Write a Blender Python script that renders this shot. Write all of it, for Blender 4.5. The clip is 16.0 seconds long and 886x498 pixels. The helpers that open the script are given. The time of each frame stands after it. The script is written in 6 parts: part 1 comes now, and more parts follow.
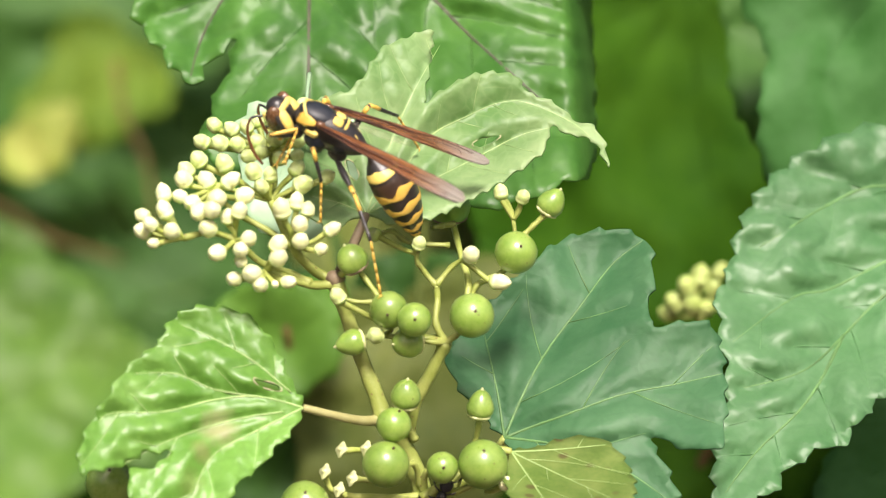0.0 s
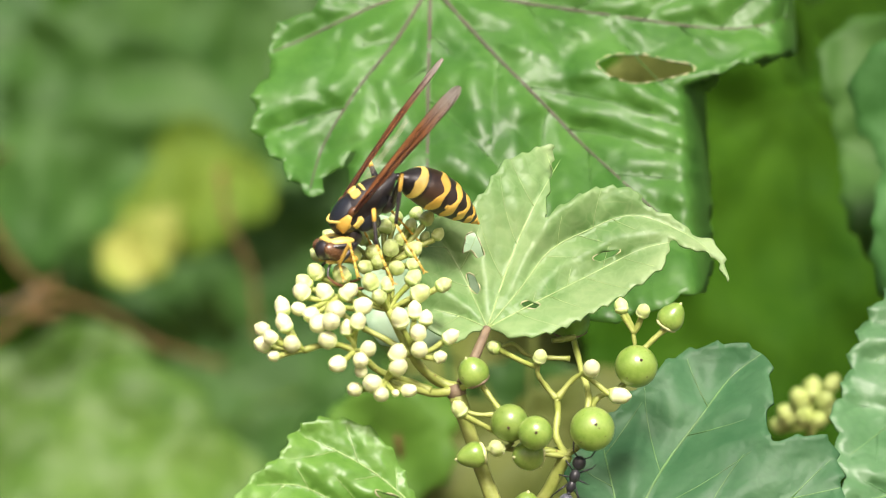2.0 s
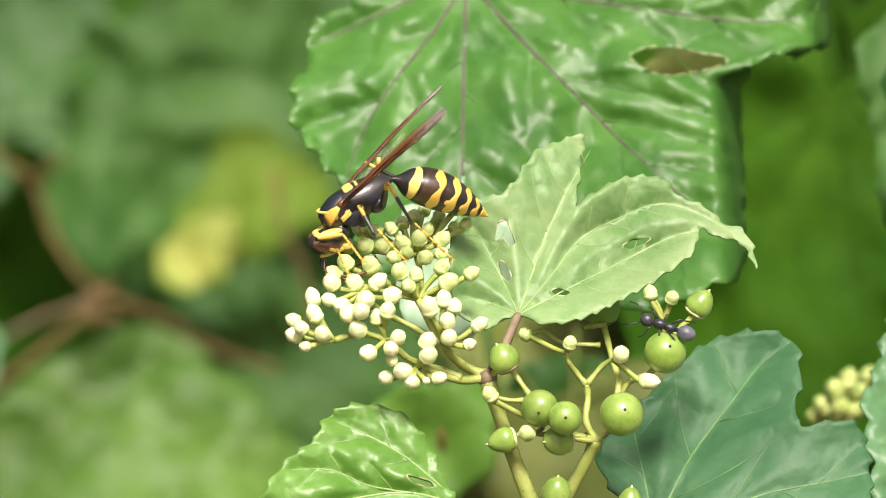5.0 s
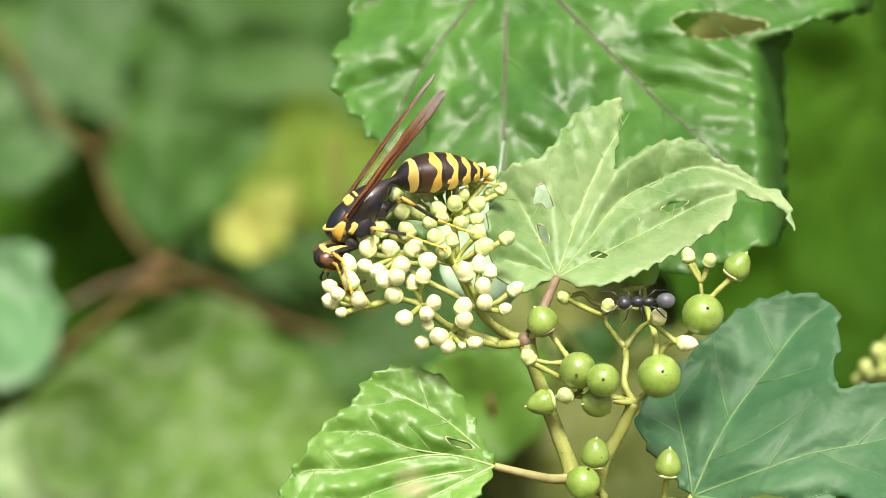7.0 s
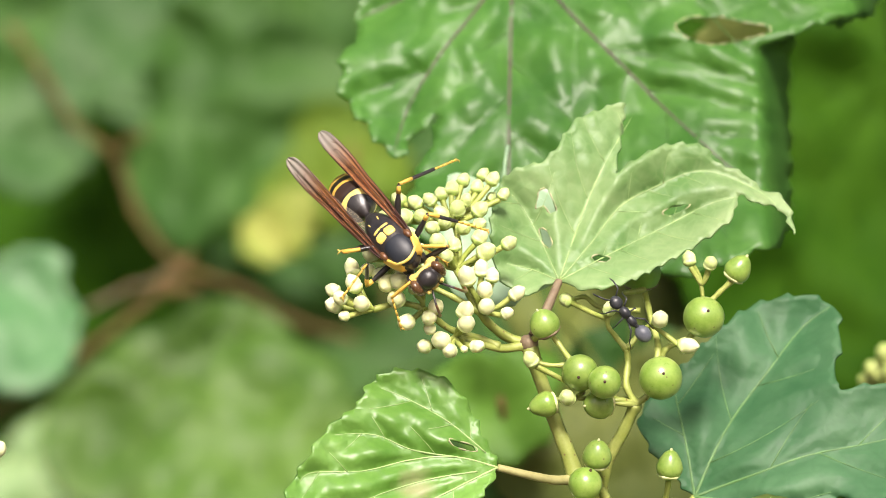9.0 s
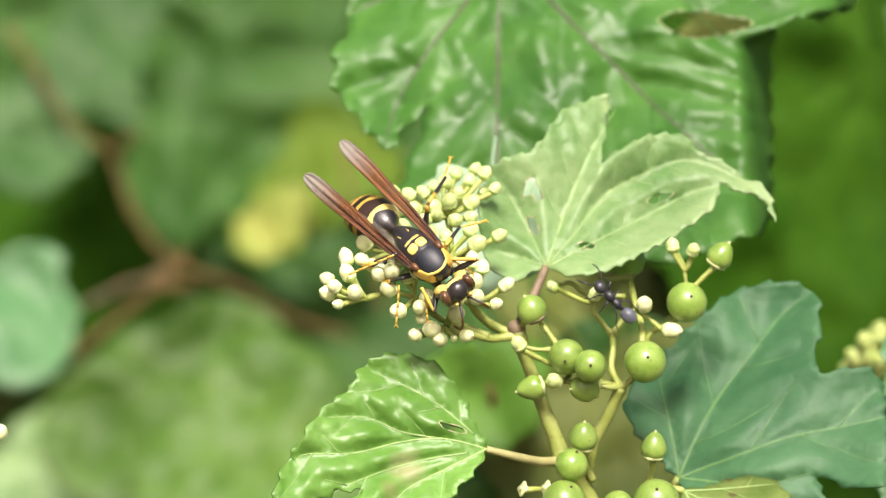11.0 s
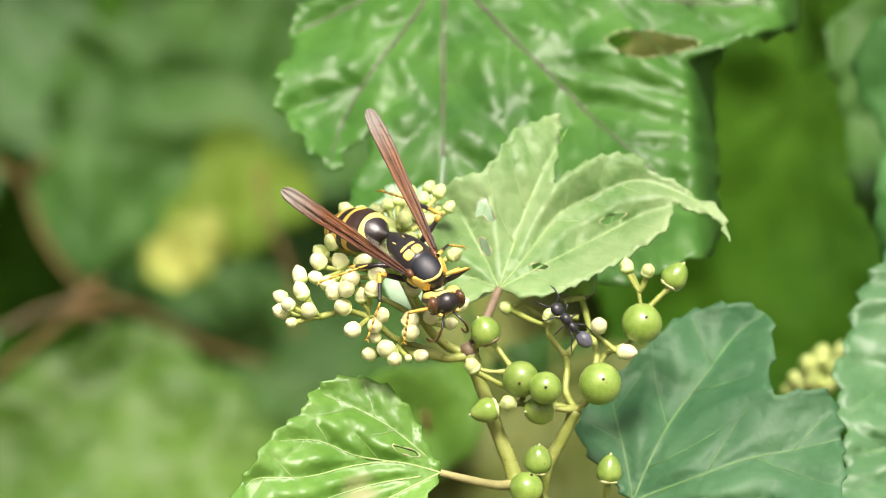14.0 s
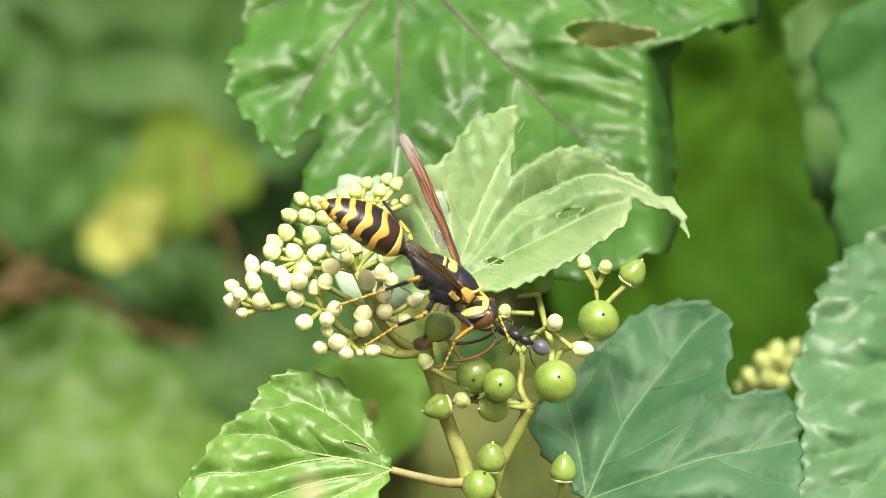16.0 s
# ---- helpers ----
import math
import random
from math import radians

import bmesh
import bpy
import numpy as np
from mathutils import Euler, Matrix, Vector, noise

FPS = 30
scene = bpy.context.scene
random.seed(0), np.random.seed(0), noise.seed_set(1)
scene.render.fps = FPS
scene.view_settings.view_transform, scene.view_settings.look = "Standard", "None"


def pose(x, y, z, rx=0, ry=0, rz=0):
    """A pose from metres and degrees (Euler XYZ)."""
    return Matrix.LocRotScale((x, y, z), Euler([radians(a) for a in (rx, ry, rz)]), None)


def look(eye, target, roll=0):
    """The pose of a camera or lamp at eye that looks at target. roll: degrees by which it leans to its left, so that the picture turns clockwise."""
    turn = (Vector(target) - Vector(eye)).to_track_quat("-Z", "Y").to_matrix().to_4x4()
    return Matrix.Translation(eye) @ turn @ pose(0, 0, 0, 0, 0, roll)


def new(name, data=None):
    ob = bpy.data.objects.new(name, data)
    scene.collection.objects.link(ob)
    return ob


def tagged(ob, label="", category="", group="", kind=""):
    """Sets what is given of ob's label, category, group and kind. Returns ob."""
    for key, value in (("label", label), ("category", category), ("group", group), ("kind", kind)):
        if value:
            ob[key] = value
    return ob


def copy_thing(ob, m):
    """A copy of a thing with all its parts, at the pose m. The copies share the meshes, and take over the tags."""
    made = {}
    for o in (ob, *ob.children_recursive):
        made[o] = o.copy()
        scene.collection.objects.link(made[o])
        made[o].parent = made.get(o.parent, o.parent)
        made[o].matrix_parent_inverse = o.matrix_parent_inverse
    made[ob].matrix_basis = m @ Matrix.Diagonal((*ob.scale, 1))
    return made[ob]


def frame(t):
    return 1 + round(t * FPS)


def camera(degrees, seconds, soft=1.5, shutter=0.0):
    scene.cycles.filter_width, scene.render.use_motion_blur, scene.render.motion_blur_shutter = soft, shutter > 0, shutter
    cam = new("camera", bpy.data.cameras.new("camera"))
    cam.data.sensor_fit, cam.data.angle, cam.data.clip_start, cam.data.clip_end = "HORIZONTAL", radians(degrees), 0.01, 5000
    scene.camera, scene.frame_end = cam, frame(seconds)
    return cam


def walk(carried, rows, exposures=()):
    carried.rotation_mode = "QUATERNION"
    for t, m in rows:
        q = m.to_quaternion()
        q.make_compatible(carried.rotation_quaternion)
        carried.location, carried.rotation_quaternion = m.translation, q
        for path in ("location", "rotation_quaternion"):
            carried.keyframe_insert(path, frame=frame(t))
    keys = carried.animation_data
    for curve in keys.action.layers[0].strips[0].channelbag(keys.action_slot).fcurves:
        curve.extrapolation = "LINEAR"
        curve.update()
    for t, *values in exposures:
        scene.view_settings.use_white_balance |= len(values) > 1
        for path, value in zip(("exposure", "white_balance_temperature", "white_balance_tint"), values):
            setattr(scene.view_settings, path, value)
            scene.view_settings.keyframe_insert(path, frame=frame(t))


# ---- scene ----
from mathutils import geometry

# camera and its hand-held drift
cam = camera(10, 16.0, soft=0.6)
PATH = [
    (0, pose(-0.00208, -0.54289, 1.20311, 88.949, -0.0228, -2.4192)),
    (0.5, pose(-0.00733, -0.5435, 1.20475, 89.2906, -0.5017, -2.1161)),
    (1, pose(-0.01385, -0.54351, 1.20774, 89.5348, -0.2358, -2.384)),
    (1.5, pose(-0.00858, -0.5446, 1.20447, 90.1441, -0.3187, -1.7768)),
    (2, pose(-0.00736, -0.54633, 1.2049, 90.0454, -0.278, -1.5875)),
    (2.5, pose(-0.0022, -0.55001, 1.20261, 90.2077, -0.3636, -1.0088)),
    (3, pose(-0.00303, -0.55095, 1.20212, 90.2448, -0.1666, -1.0603)),
    (3.5, pose(-0.00263, -0.55175, 1.20117, 90.3282, -0.0852, -0.9751)),
    (6, pose(0.00123, -0.55464, 1.20017, 90.3455, -0.2737, -0.0794)),
    (6.5, pose(0.00335, -0.55552, 1.19934, 90.2155, -0.2206, 0.2398)),
    (7, pose(0.0039, -0.55611, 1.19916, 90.0849, 0.035, 0.3842)),
    (7.5, pose(0.00848, -0.55678, 1.19849, 90.1808, 0.3676, 0.9137)),
    (8, pose(0.00967, -0.55704, 1.19918, 90.1526, 0.5119, 1.0608)),
    (8.5, pose(0.01, -0.55824, 1.1999, 90.0866, 0.4358, 1.0821)),
    (9, pose(0.00808, -0.56191, 1.19957, 90.0867, 0.2079, 0.8449)),
    (11.5, pose(0.00878, -0.57737, 1.1966, 90.2829, 0.4062, 0.6864)),
    (12, pose(0.00676, -0.57682, 1.19654, 90.3585, 0.4663, 0.4442)),
    (12.5, pose(0.00426, -0.57535, 1.1977, 90.3729, 0.5016, 0.1009)),
    (13, pose(0.00281, -0.5739, 1.19611, 90.5846, 0.5722, -0.1532)),
    (13.5, pose(0.0006, -0.57206, 1.19593, 90.5988, 0.5703, -0.4744)),
    (14, pose(-0.0016, -0.56991, 1.19565, 90.5735, 0.4606, -0.7983)),
    (14.5, pose(-0.00313, -0.56834, 1.19615, 90.4759, 0.3411, -1.0608)),
    (15, pose(-0.00676, -0.56743, 1.19737, 90.3094, 0.1217, -1.565)),
    (15.5, pose(-0.00762, -0.56431, 1.19861, 90.1837, -0.1217, -1.8128)),
    (16, pose(-0.00447, -0.55966, 1.19803, 90.263, -0.3368, -1.6316))
]
walk(cam, PATH, [(0, 0.26, 6420, 17), (16, 0.26, 6420, 17)])
cam.data.dof.use_dof = True
cam.data.dof.focus_distance = 0.556
cam.data.dof.aperture_fstop = 30.0
cam.data.dof.aperture_blades = 0

# daylight: hazy sun behind and above the camera
world = bpy.data.worlds.new("sky")
scene.world = world
world.use_nodes = True
wn = world.node_tree.nodes
sky = wn.new("ShaderNodeTexSky")
sky.sky_type = "NISHITA"
sky.sun_disc = False
sky.sun_elevation = radians(43)
sky.sun_rotation = radians(175)
sky.air_density, sky.dust_density, sky.ozone_density = 1.2, 8.0, 0.3
wn["Background"].inputs["Strength"].default_value = 0.118
world.node_tree.links.new(sky.outputs[0], wn["Background"].inputs["Color"])
sun_data = bpy.data.lights.new("sun", "SUN")
sun_data.energy, sun_data.angle, sun_data.color = 5.0, radians(14), (1.0, 0.95, 0.86)
sun = new("sun", sun_data)
sun.matrix_world = look((0.12, -1.45, 2.55), (0, 0, 1.2))

MM = 0.001
UP = Vector((0, 0, 1.2))


def at(p):
    """A place in the world from millimetres about the flower head, 1.2 m above the ground."""
    return Vector(p) * MM + UP


# ---- materials ----
def material(name, color, rough=0.5, vary=0.25, scale=600.0, second=None, spec=0.5, bump=0.0, bump_scale=2500.0,
             through_light=0.0, coat=0.0, transparent=0.0, metal=0.0, sheen_tint=None, spots=None, sss=0.0, stretch=1.0, tip=None, net=None, axis="X", stains=()):
    m = bpy.data.materials.new(name)
    m.use_nodes = True
    nt = m.node_tree
    n, l = nt.nodes, nt.links
    bsdf, out = n["Principled BSDF"], n["Material Output"]
    co = n.new("ShaderNodeTexCoord")
    rnd = n.new("ShaderNodeObjectInfo")
    big = n.new("ShaderNodeTexNoise")
    big.inputs["Scale"].default_value = scale
    big.inputs["Detail"].default_value = 4
    grain = n.new("ShaderNodeMapping")
    grain.inputs["Scale"].default_value = (stretch, 1, 1)
    l.new(co.outputs["Object"], grain.inputs["Vector"])
    l.new(grain.outputs[0], big.inputs["Vector"])
    fine = n.new("ShaderNodeTexNoise")
    fine.inputs["Scale"].default_value = scale * 7
    fine.inputs["Detail"].default_value = 3
    l.new(grain.outputs[0], fine.inputs["Vector"])
    add = n.new("ShaderNodeMath")
    add.operation = "MULTIPLY_ADD"
    l.new(fine.outputs["Fac"], add.inputs[0])
    add.inputs[1].default_value = 0.35
    l.new(big.outputs["Fac"], add.inputs[2])
    ramp = n.new("ShaderNodeMapRange")
    ramp.inputs["From Min"].default_value, ramp.inputs["From Max"].default_value = 0.45, 0.9
    l.new(add.outputs[0], ramp.inputs["Value"])
    mix = n.new("ShaderNodeMix")
    mix.data_type = "RGBA"
    c2 = second or tuple(min(1, c * (1 + vary)) for c in color)
    c1 = color if second else tuple(c * (1 - vary) for c in color)
    mix.inputs["A"].default_value, mix.inputs["B"].default_value = (*c1, 1), (*c2, 1)
    l.new(ramp.outputs[0], mix.inputs["Factor"])
    hsv = n.new("ShaderNodeHueSaturation")
    val = n.new("ShaderNodeMapRange")
    val.inputs["To Min"].default_value, val.inputs["To Max"].default_value = 0.88, 1.12
    l.new(rnd.outputs["Random"], val.inputs["Value"])
    patch = n.new("ShaderNodeTexNoise")
    patch.inputs["Scale"].default_value = scale * 0.24
    l.new(grain.outputs[0], patch.inputs["Vector"])
    pv = n.new("ShaderNodeMapRange")
    pv.inputs["From Min"].default_value, pv.inputs["From Max"].default_value = 0.32, 0.68
    pv.inputs["To Min"].default_value, pv.inputs["To Max"].default_value = 0.84, 1.16
    l.new(patch.outputs["Fac"], pv.inputs["Value"])
    both = n.new("ShaderNodeMath")
    both.operation = "MULTIPLY"
    l.new(val.outputs[0], both.inputs[0])
    l.new(pv.outputs[0], both.inputs[1])
    l.new(both.outputs[0], hsv.inputs["Value"])
    l.new(mix.outputs["Result"], hsv.inputs["Color"])
    col = hsv.outputs["Color"]
    if spots:
        vor = n.new("ShaderNodeTexVoronoi")
        vor.inputs["Scale"].default_value = spots[1]
        l.new(co.outputs["Object"], vor.inputs["Vector"])
        sm = n.new("ShaderNodeMapRange")
        sm.inputs["From Min"].default_value, sm.inputs["From Max"].default_value = spots[2], spots[2] * 0.5
        l.new(vor.outputs["Distance"], sm.inputs["Value"])
        mx = n.new("ShaderNodeMix")
        mx.data_type = "RGBA"
        mx.inputs["B"].default_value = (*spots[0], 1)
        l.new(sm.outputs[0], mx.inputs["Factor"])
        l.new(col, mx.inputs["A"])
        col = mx.outputs["Result"]
    dent = None
    if net:
        # the finest veins, a net of small cells
        warp = n.new("ShaderNodeMix")
        warp.data_type = "RGBA"
        warp.blend_type = "LINEAR_LIGHT"
        warp.inputs["Factor"].default_value = 0.0016
        l.new(co.outputs["Object"], warp.inputs["A"])
        l.new(big.outputs["Color"], warp.inputs["B"])
        cell = n.new("ShaderNodeTexVoronoi")
        cell.feature = "DISTANCE_TO_EDGE"
        cell.inputs["Scale"].default_value = net[0]
        l.new(warp.outputs["Result"], cell.inputs["Vector"])
        thin = n.new("ShaderNodeMapRange")
        thin.inputs["From Min"].default_value, thin.inputs["From Max"].default_value = 0.09, 0.0
        thin.inputs["To Max"].default_value = net[2]
        l.new(cell.outputs["Distance"], thin.inputs["Value"])
        mn = n.new("ShaderNodeMix")
        mn.data_type = "RGBA"
        mn.inputs["B"].default_value = (*net[1], 1)
        l.new(thin.outputs[0], mn.inputs["Factor"])
        l.new(col, mn.inputs["A"])
        col = mn.outputs["Result"]
        swell = n.new("ShaderNodeMapRange")
        swell.interpolation_type = "SMOOTHSTEP"
        swell.inputs["From Max"].default_value = 0.3
        l.new(cell.outputs["Distance"], swell.inputs["Value"])
        dent = n.new("ShaderNodeBump")
        dent.inputs["Strength"].default_value = net[3]
        dent.inputs["Distance"].default_value = 0.0003
        l.new(swell.outputs[0], dent.inputs["Height"])
        l.new(dent.outputs[0], bsdf.inputs["Normal"])
    for tint, middle, size, strength in stains:
        # a blemish with a ragged edge about one place on the blade
        off = n.new("ShaderNodeVectorMath")
        off.operation = "DISTANCE"
        off.inputs[1].default_value = [c * 0.001 for c in middle]
        l.new(co.outputs["Object"], off.inputs[0])
        rag = n.new("ShaderNodeMath")
        rag.operation = "MULTIPLY_ADD"
        l.new(add.outputs[0], rag.inputs[0])
        rag.inputs[1].default_value = size * 0.0022
        l.new(off.outputs["Value"], rag.inputs[2])
        fall = n.new("ShaderNodeMapRange")
        fall.inputs["From Min"].default_value, fall.inputs["From Max"].default_value = size * 0.0026, size * 0.0017
        fall.inputs["To Max"].default_value = strength
        l.new(rag.outputs[0], fall.inputs["Value"])
        mst = n.new("ShaderNodeMix")
        mst.data_type = "RGBA"
        mst.inputs["B"].default_value = (*tint, 1)
        l.new(fall.outputs[0], mst.inputs["Factor"])
        l.new(col, mst.inputs["A"])
        col = mst.outputs["Result"]
    if tip:
        xyz = n.new("ShaderNodeSeparateXYZ")
        l.new(co.outputs["Object"], xyz.inputs[0])
        far = n.new("ShaderNodeMapRange")
        far.inputs["From Min"].default_value, far.inputs["From Max"].default_value = tip[1], tip[2]
        l.new(xyz.outputs[axis], far.inputs["Value"])
        mt = n.new("ShaderNodeMix")
        mt.data_type = "RGBA"
        mt.inputs["B"].default_value = (*tip[0], 1)
        l.new(far.outputs[0], mt.inputs["Factor"])
        l.new(col, mt.inputs["A"])
        col = mt.outputs["Result"]
    l.new(col, bsdf.inputs["Base Color"])
    rr = n.new("ShaderNodeMapRange")
    rr.inputs["To Min"].default_value, rr.inputs["To Max"].default_value = max(0.02, rough - 0.08), min(1, rough + 0.1)
    l.new(fine.outputs["Fac"], rr.inputs["Value"])
    l.new(rr.outputs[0], bsdf.inputs["Roughness"])
    bsdf.inputs["Specular IOR Level"].default_value = spec
    bsdf.inputs["Coat Weight"].default_value = coat
    bsdf.inputs["Coat Roughness"].default_value = 0.14
    bsdf.inputs["Metallic"].default_value = metal
    if sss:
        bsdf.inputs["Subsurface Weight"].default_value = sss
        bsdf.inputs["Subsurface Radius"].default_value = (0.8, 1.0, 0.4)
        bsdf.inputs["Subsurface Scale"].default_value = 0.0006
    if bump:
        bt = n.new("ShaderNodeTexVoronoi")
        bt.feature = "SMOOTH_F1"
        bt.inputs["Scale"].default_value = bump_scale
        l.new(co.outputs["Object"], bt.inputs["Vector"])
        mixh = n.new("ShaderNodeMath")
        mixh.operation = "MULTIPLY_ADD"
        l.new(fine.outputs["Fac"], mixh.inputs[0])
        mixh.inputs[1].default_value = 0.4
        l.new(bt.outputs["Distance"], mixh.inputs[2])
        bp = n.new("ShaderNodeBump")
        bp.inputs["Strength"].default_value = bump
        bp.inputs["Distance"].default_value = 0.0002
        l.new(mixh.outputs[0], bp.inputs["Height"])
        if dent:
            l.new(dent.outputs[0], bp.inputs["Normal"])
        l.new(bp.outputs[0], bsdf.inputs["Normal"])
    shader = bsdf.outputs[0]
    if through_light:
        tr = n.new("ShaderNodeBsdfTranslucent")
        g = n.new("ShaderNodeMix")
        g.data_type = "RGBA"
        g.blend_type = "MULTIPLY"
        g.inputs["Factor"].default_value = 1
        g.inputs["B"].default_value = (0.85, 1.1, 0.5, 1)
        l.new(col, g.inputs["A"])
        l.new(g.outputs["Result"], tr.inputs["Color"])
        ms = n.new("ShaderNodeMixShader")
        ms.inputs[0].default_value = through_light
        l.new(shader, ms.inputs[1])
        l.new(tr.outputs[0], ms.inputs[2])
        shader = ms.outputs[0]
    if transparent:
        tp = n.new("ShaderNodeBsdfTransparent")
        ms = n.new("ShaderNodeMixShader")
        ms.inputs[0].default_value = transparent
        l.new(shader, ms.inputs[1])
        l.new(tp.outputs[0], ms.inputs[2])
        shader = ms.outputs[0]
    l.new(shader, out.inputs["Surface"])
    return m


LEAF_PALE = material("young_leaf", (0.125, 0.265, 0.070), 0.46, scale=90, second=(0.325, 0.455, 0.205), bump=0.2, bump_scale=1400, through_light=0.3, spec=0.5,
                     net=(520, (0.36, 0.48, 0.23), 0.12, 0.1))
LEAF_SPOT = material("blemished_green_leaf", (0.075, 0.215, 0.018), 0.42, scale=120, second=(0.18, 0.36, 0.07), bump=0.3, bump_scale=1200, through_light=0.2, spec=0.58,
                     net=(300, (0.10, 0.23, 0.03), 0.3, 0.16), stains=(((0.42, 0.36, 0.22), (-8.6, -3, -2.0), 2.2, 0.75), ((0.30, 0.25, 0.12), (-10.6, -4.5, -4.4), 1.4, 0.45), ((0.22, 0.17, 0.08), (-11.8, -6, -7.6), 1.8, 0.3)))
LEAF_MID = material("green_leaf", (0.085, 0.215, 0.018), 0.5, scale=150, second=(0.14, 0.30, 0.04), bump=0.3, bump_scale=1200, through_light=0.35, spec=0.3)
LEAF_BLUE = material("blue_green_leaf", (0.030, 0.118, 0.040), 0.56, scale=110, second=(0.072, 0.180, 0.076), bump=0.35, bump_scale=1200, through_light=0.15, spec=0.38,
                     net=(330, (0.025, 0.085, 0.03), 0.15, 0.16))
LEAF_EDGE = material("sheeny_blue_leaf", (0.055, 0.175, 0.050), 0.48, scale=150, second=(0.11, 0.245, 0.10), bump=0.3, bump_scale=1200, through_light=0.15, spec=0.6,
                     net=(260, (0.034, 0.105, 0.036), 0.15, 0.2))
LEAF_WAVY = material("dim_teal_leaf", (0.028, 0.112, 0.018), 0.6, scale=90, second=(0.064, 0.175, 0.050), through_light=0.3, spec=0.2)
LEAF_CURL = material("mottled_olive_leaf", (0.095, 0.175, 0.028), 0.5, scale=260, second=(0.20, 0.27, 0.07), through_light=0.35, spec=0.35, spots=((0.12, 0.11, 0.035), 420, 0.3))
# deep green, darkened further so that the colour stands for shade
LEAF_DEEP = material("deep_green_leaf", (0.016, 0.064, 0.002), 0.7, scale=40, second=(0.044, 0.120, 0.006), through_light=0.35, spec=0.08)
LEAF_BACK = material("shiny_green_leaf", (0.030, 0.120, 0.010), 0.46, scale=120, second=(0.070, 0.195, 0.026), bump=0.2, bump_scale=1000, through_light=0.2, spec=0.52,
                     net=(330, (0.03, 0.11, 0.012), 0.12, 0.12))
LEAF_FAR = material("soft_green_leaf", (0.022, 0.074, 0.011), 0.55, scale=45, second=(0.054, 0.130, 0.024), through_light=0.2, spec=0.2)
LEAF_LIME = material("lime_leaf", (0.075, 0.150, 0.012), 0.6, scale=60, second=(0.14, 0.215, 0.025), through_light=0.3, spec=0.15)
LEAF_OLIVE = material("olive_leaf", (0.085, 0.125, 0.022), 0.6, scale=60, second=(0.16, 0.19, 0.045), through_light=0.3, spec=0.2)
# the young leaf's folded lobe, with its sheen put into a paler, bluer colour
LEAF_TEAL = material("pale_teal_leaf", (0.27, 0.43, 0.25), 0.45, scale=160, second=(0.36, 0.51, 0.33), through_light=0.2, spec=0.5)
LEAF_SHEEN = material("grey_green_leaf", (0.030, 0.085, 0.020), 0.55, scale=60, second=(0.068, 0.140, 0.044), through_light=0.15, spec=0.25)
LEAF_SOFT = material("soft_light_leaf", (0.044, 0.122, 0.009), 0.5, scale=45, second=(0.108, 0.205, 0.030), through_light=0.25, spec=0.35)
# the hedge's inner shade, put into a near-black base colour
HEDGE_SHADE = material("hedge_shade", (0.010, 0.024, 0.004), 0.95, scale=12, second=(0.025, 0.05, 0.008), spec=0.05)
LEAF_YELLOW = material("yellowing_leaf", (0.17, 0.25, 0.025), 0.6, scale=160, second=(0.36, 0.38, 0.09), through_light=0.3, spec=0.25)
VEIN_PALE = material("pale_vein", (0.31, 0.45, 0.16), 0.5, scale=400)
VEIN_GREEN = material("green_vein", (0.10, 0.215, 0.065), 0.5, scale=400)
HOLE_RIM = material("dry_brown_rim", (0.30, 0.31, 0.15), 0.7, scale=900, second=(0.42, 0.42, 0.24))
VEIN_BROWN = material("brown_vein", (0.068, 0.064, 0.040), 0.55, scale=400)
STEM = material("green_stem", (0.245, 0.305, 0.05), 0.45, scale=500, second=(0.38, 0.42, 0.12), bump=0.3, bump_scale=1800, spots=((0.17, 0.12, 0.045), 900, 0.15))
STEM_RED = material("reddish_stem", (0.12, 0.085, 0.05), 0.6, scale=600, second=(0.21, 0.16, 0.095), bump=0.3)
STEM_PINK = material("pinkish_stem", (0.29, 0.28, 0.10), 0.55, scale=600, second=(0.37, 0.35, 0.15), bump=0.2)
STEM_BROWN = material("brown_vine", (0.072, 0.048, 0.011), 0.85, scale=200, second=(0.13, 0.085, 0.02), bump=0.4)
BUD = material("cream_bud", (0.68, 0.73, 0.36), 0.45, scale=900, second=(0.82, 0.83, 0.52), sss=0.3, tip=((0.48, 0.62, 0.19), 0.0010, 0.0001), axis="Z")
BUD_GREEN = material("green_bud", (0.46, 0.58, 0.18), 0.45, scale=900, second=(0.68, 0.76, 0.38), sss=0.3, tip=((0.40, 0.54, 0.14), 0.0008, 0.0001), axis="Z")
BUD_DIM = material("dim_bud", (0.33, 0.43, 0.10), 0.5, scale=700, second=(0.46, 0.53, 0.18))
BUD_TIP = material("purple_bud_scar", (0.12, 0.03, 0.07), 0.6, scale=900)
BERRY = material("unripe_berry", (0.145, 0.26, 0.03), 0.3, scale=420, second=(0.27, 0.375, 0.085), coat=0.35, sss=0.3, spots=((0.13, 0.13, 0.03), 1000, 0.13))
BERRY_DARK = material("dark_berry", (0.10, 0.22, 0.02), 0.35, scale=260, second=(0.16, 0.30, 0.04), coat=0.2)
SCAR = material("brown_scar", (0.05, 0.025, 0.012), 0.7, scale=900)
CALYX = material("cream_calyx", (0.55, 0.58, 0.28), 0.55, scale=700)
SOIL = material("soil", (0.06, 0.045, 0.03), 0.95, scale=6)
W_BLACK = material("black_chitin", (0.014, 0.012, 0.012), 0.32, scale=900, second=(0.036, 0.032, 0.031), bump=0.12, bump_scale=7000, spec=0.6)
W_SHIELD = material("smooth_black_chitin", (0.008, 0.011, 0.017), 0.48, scale=400, second=(0.019, 0.023, 0.031), spec=0.5)
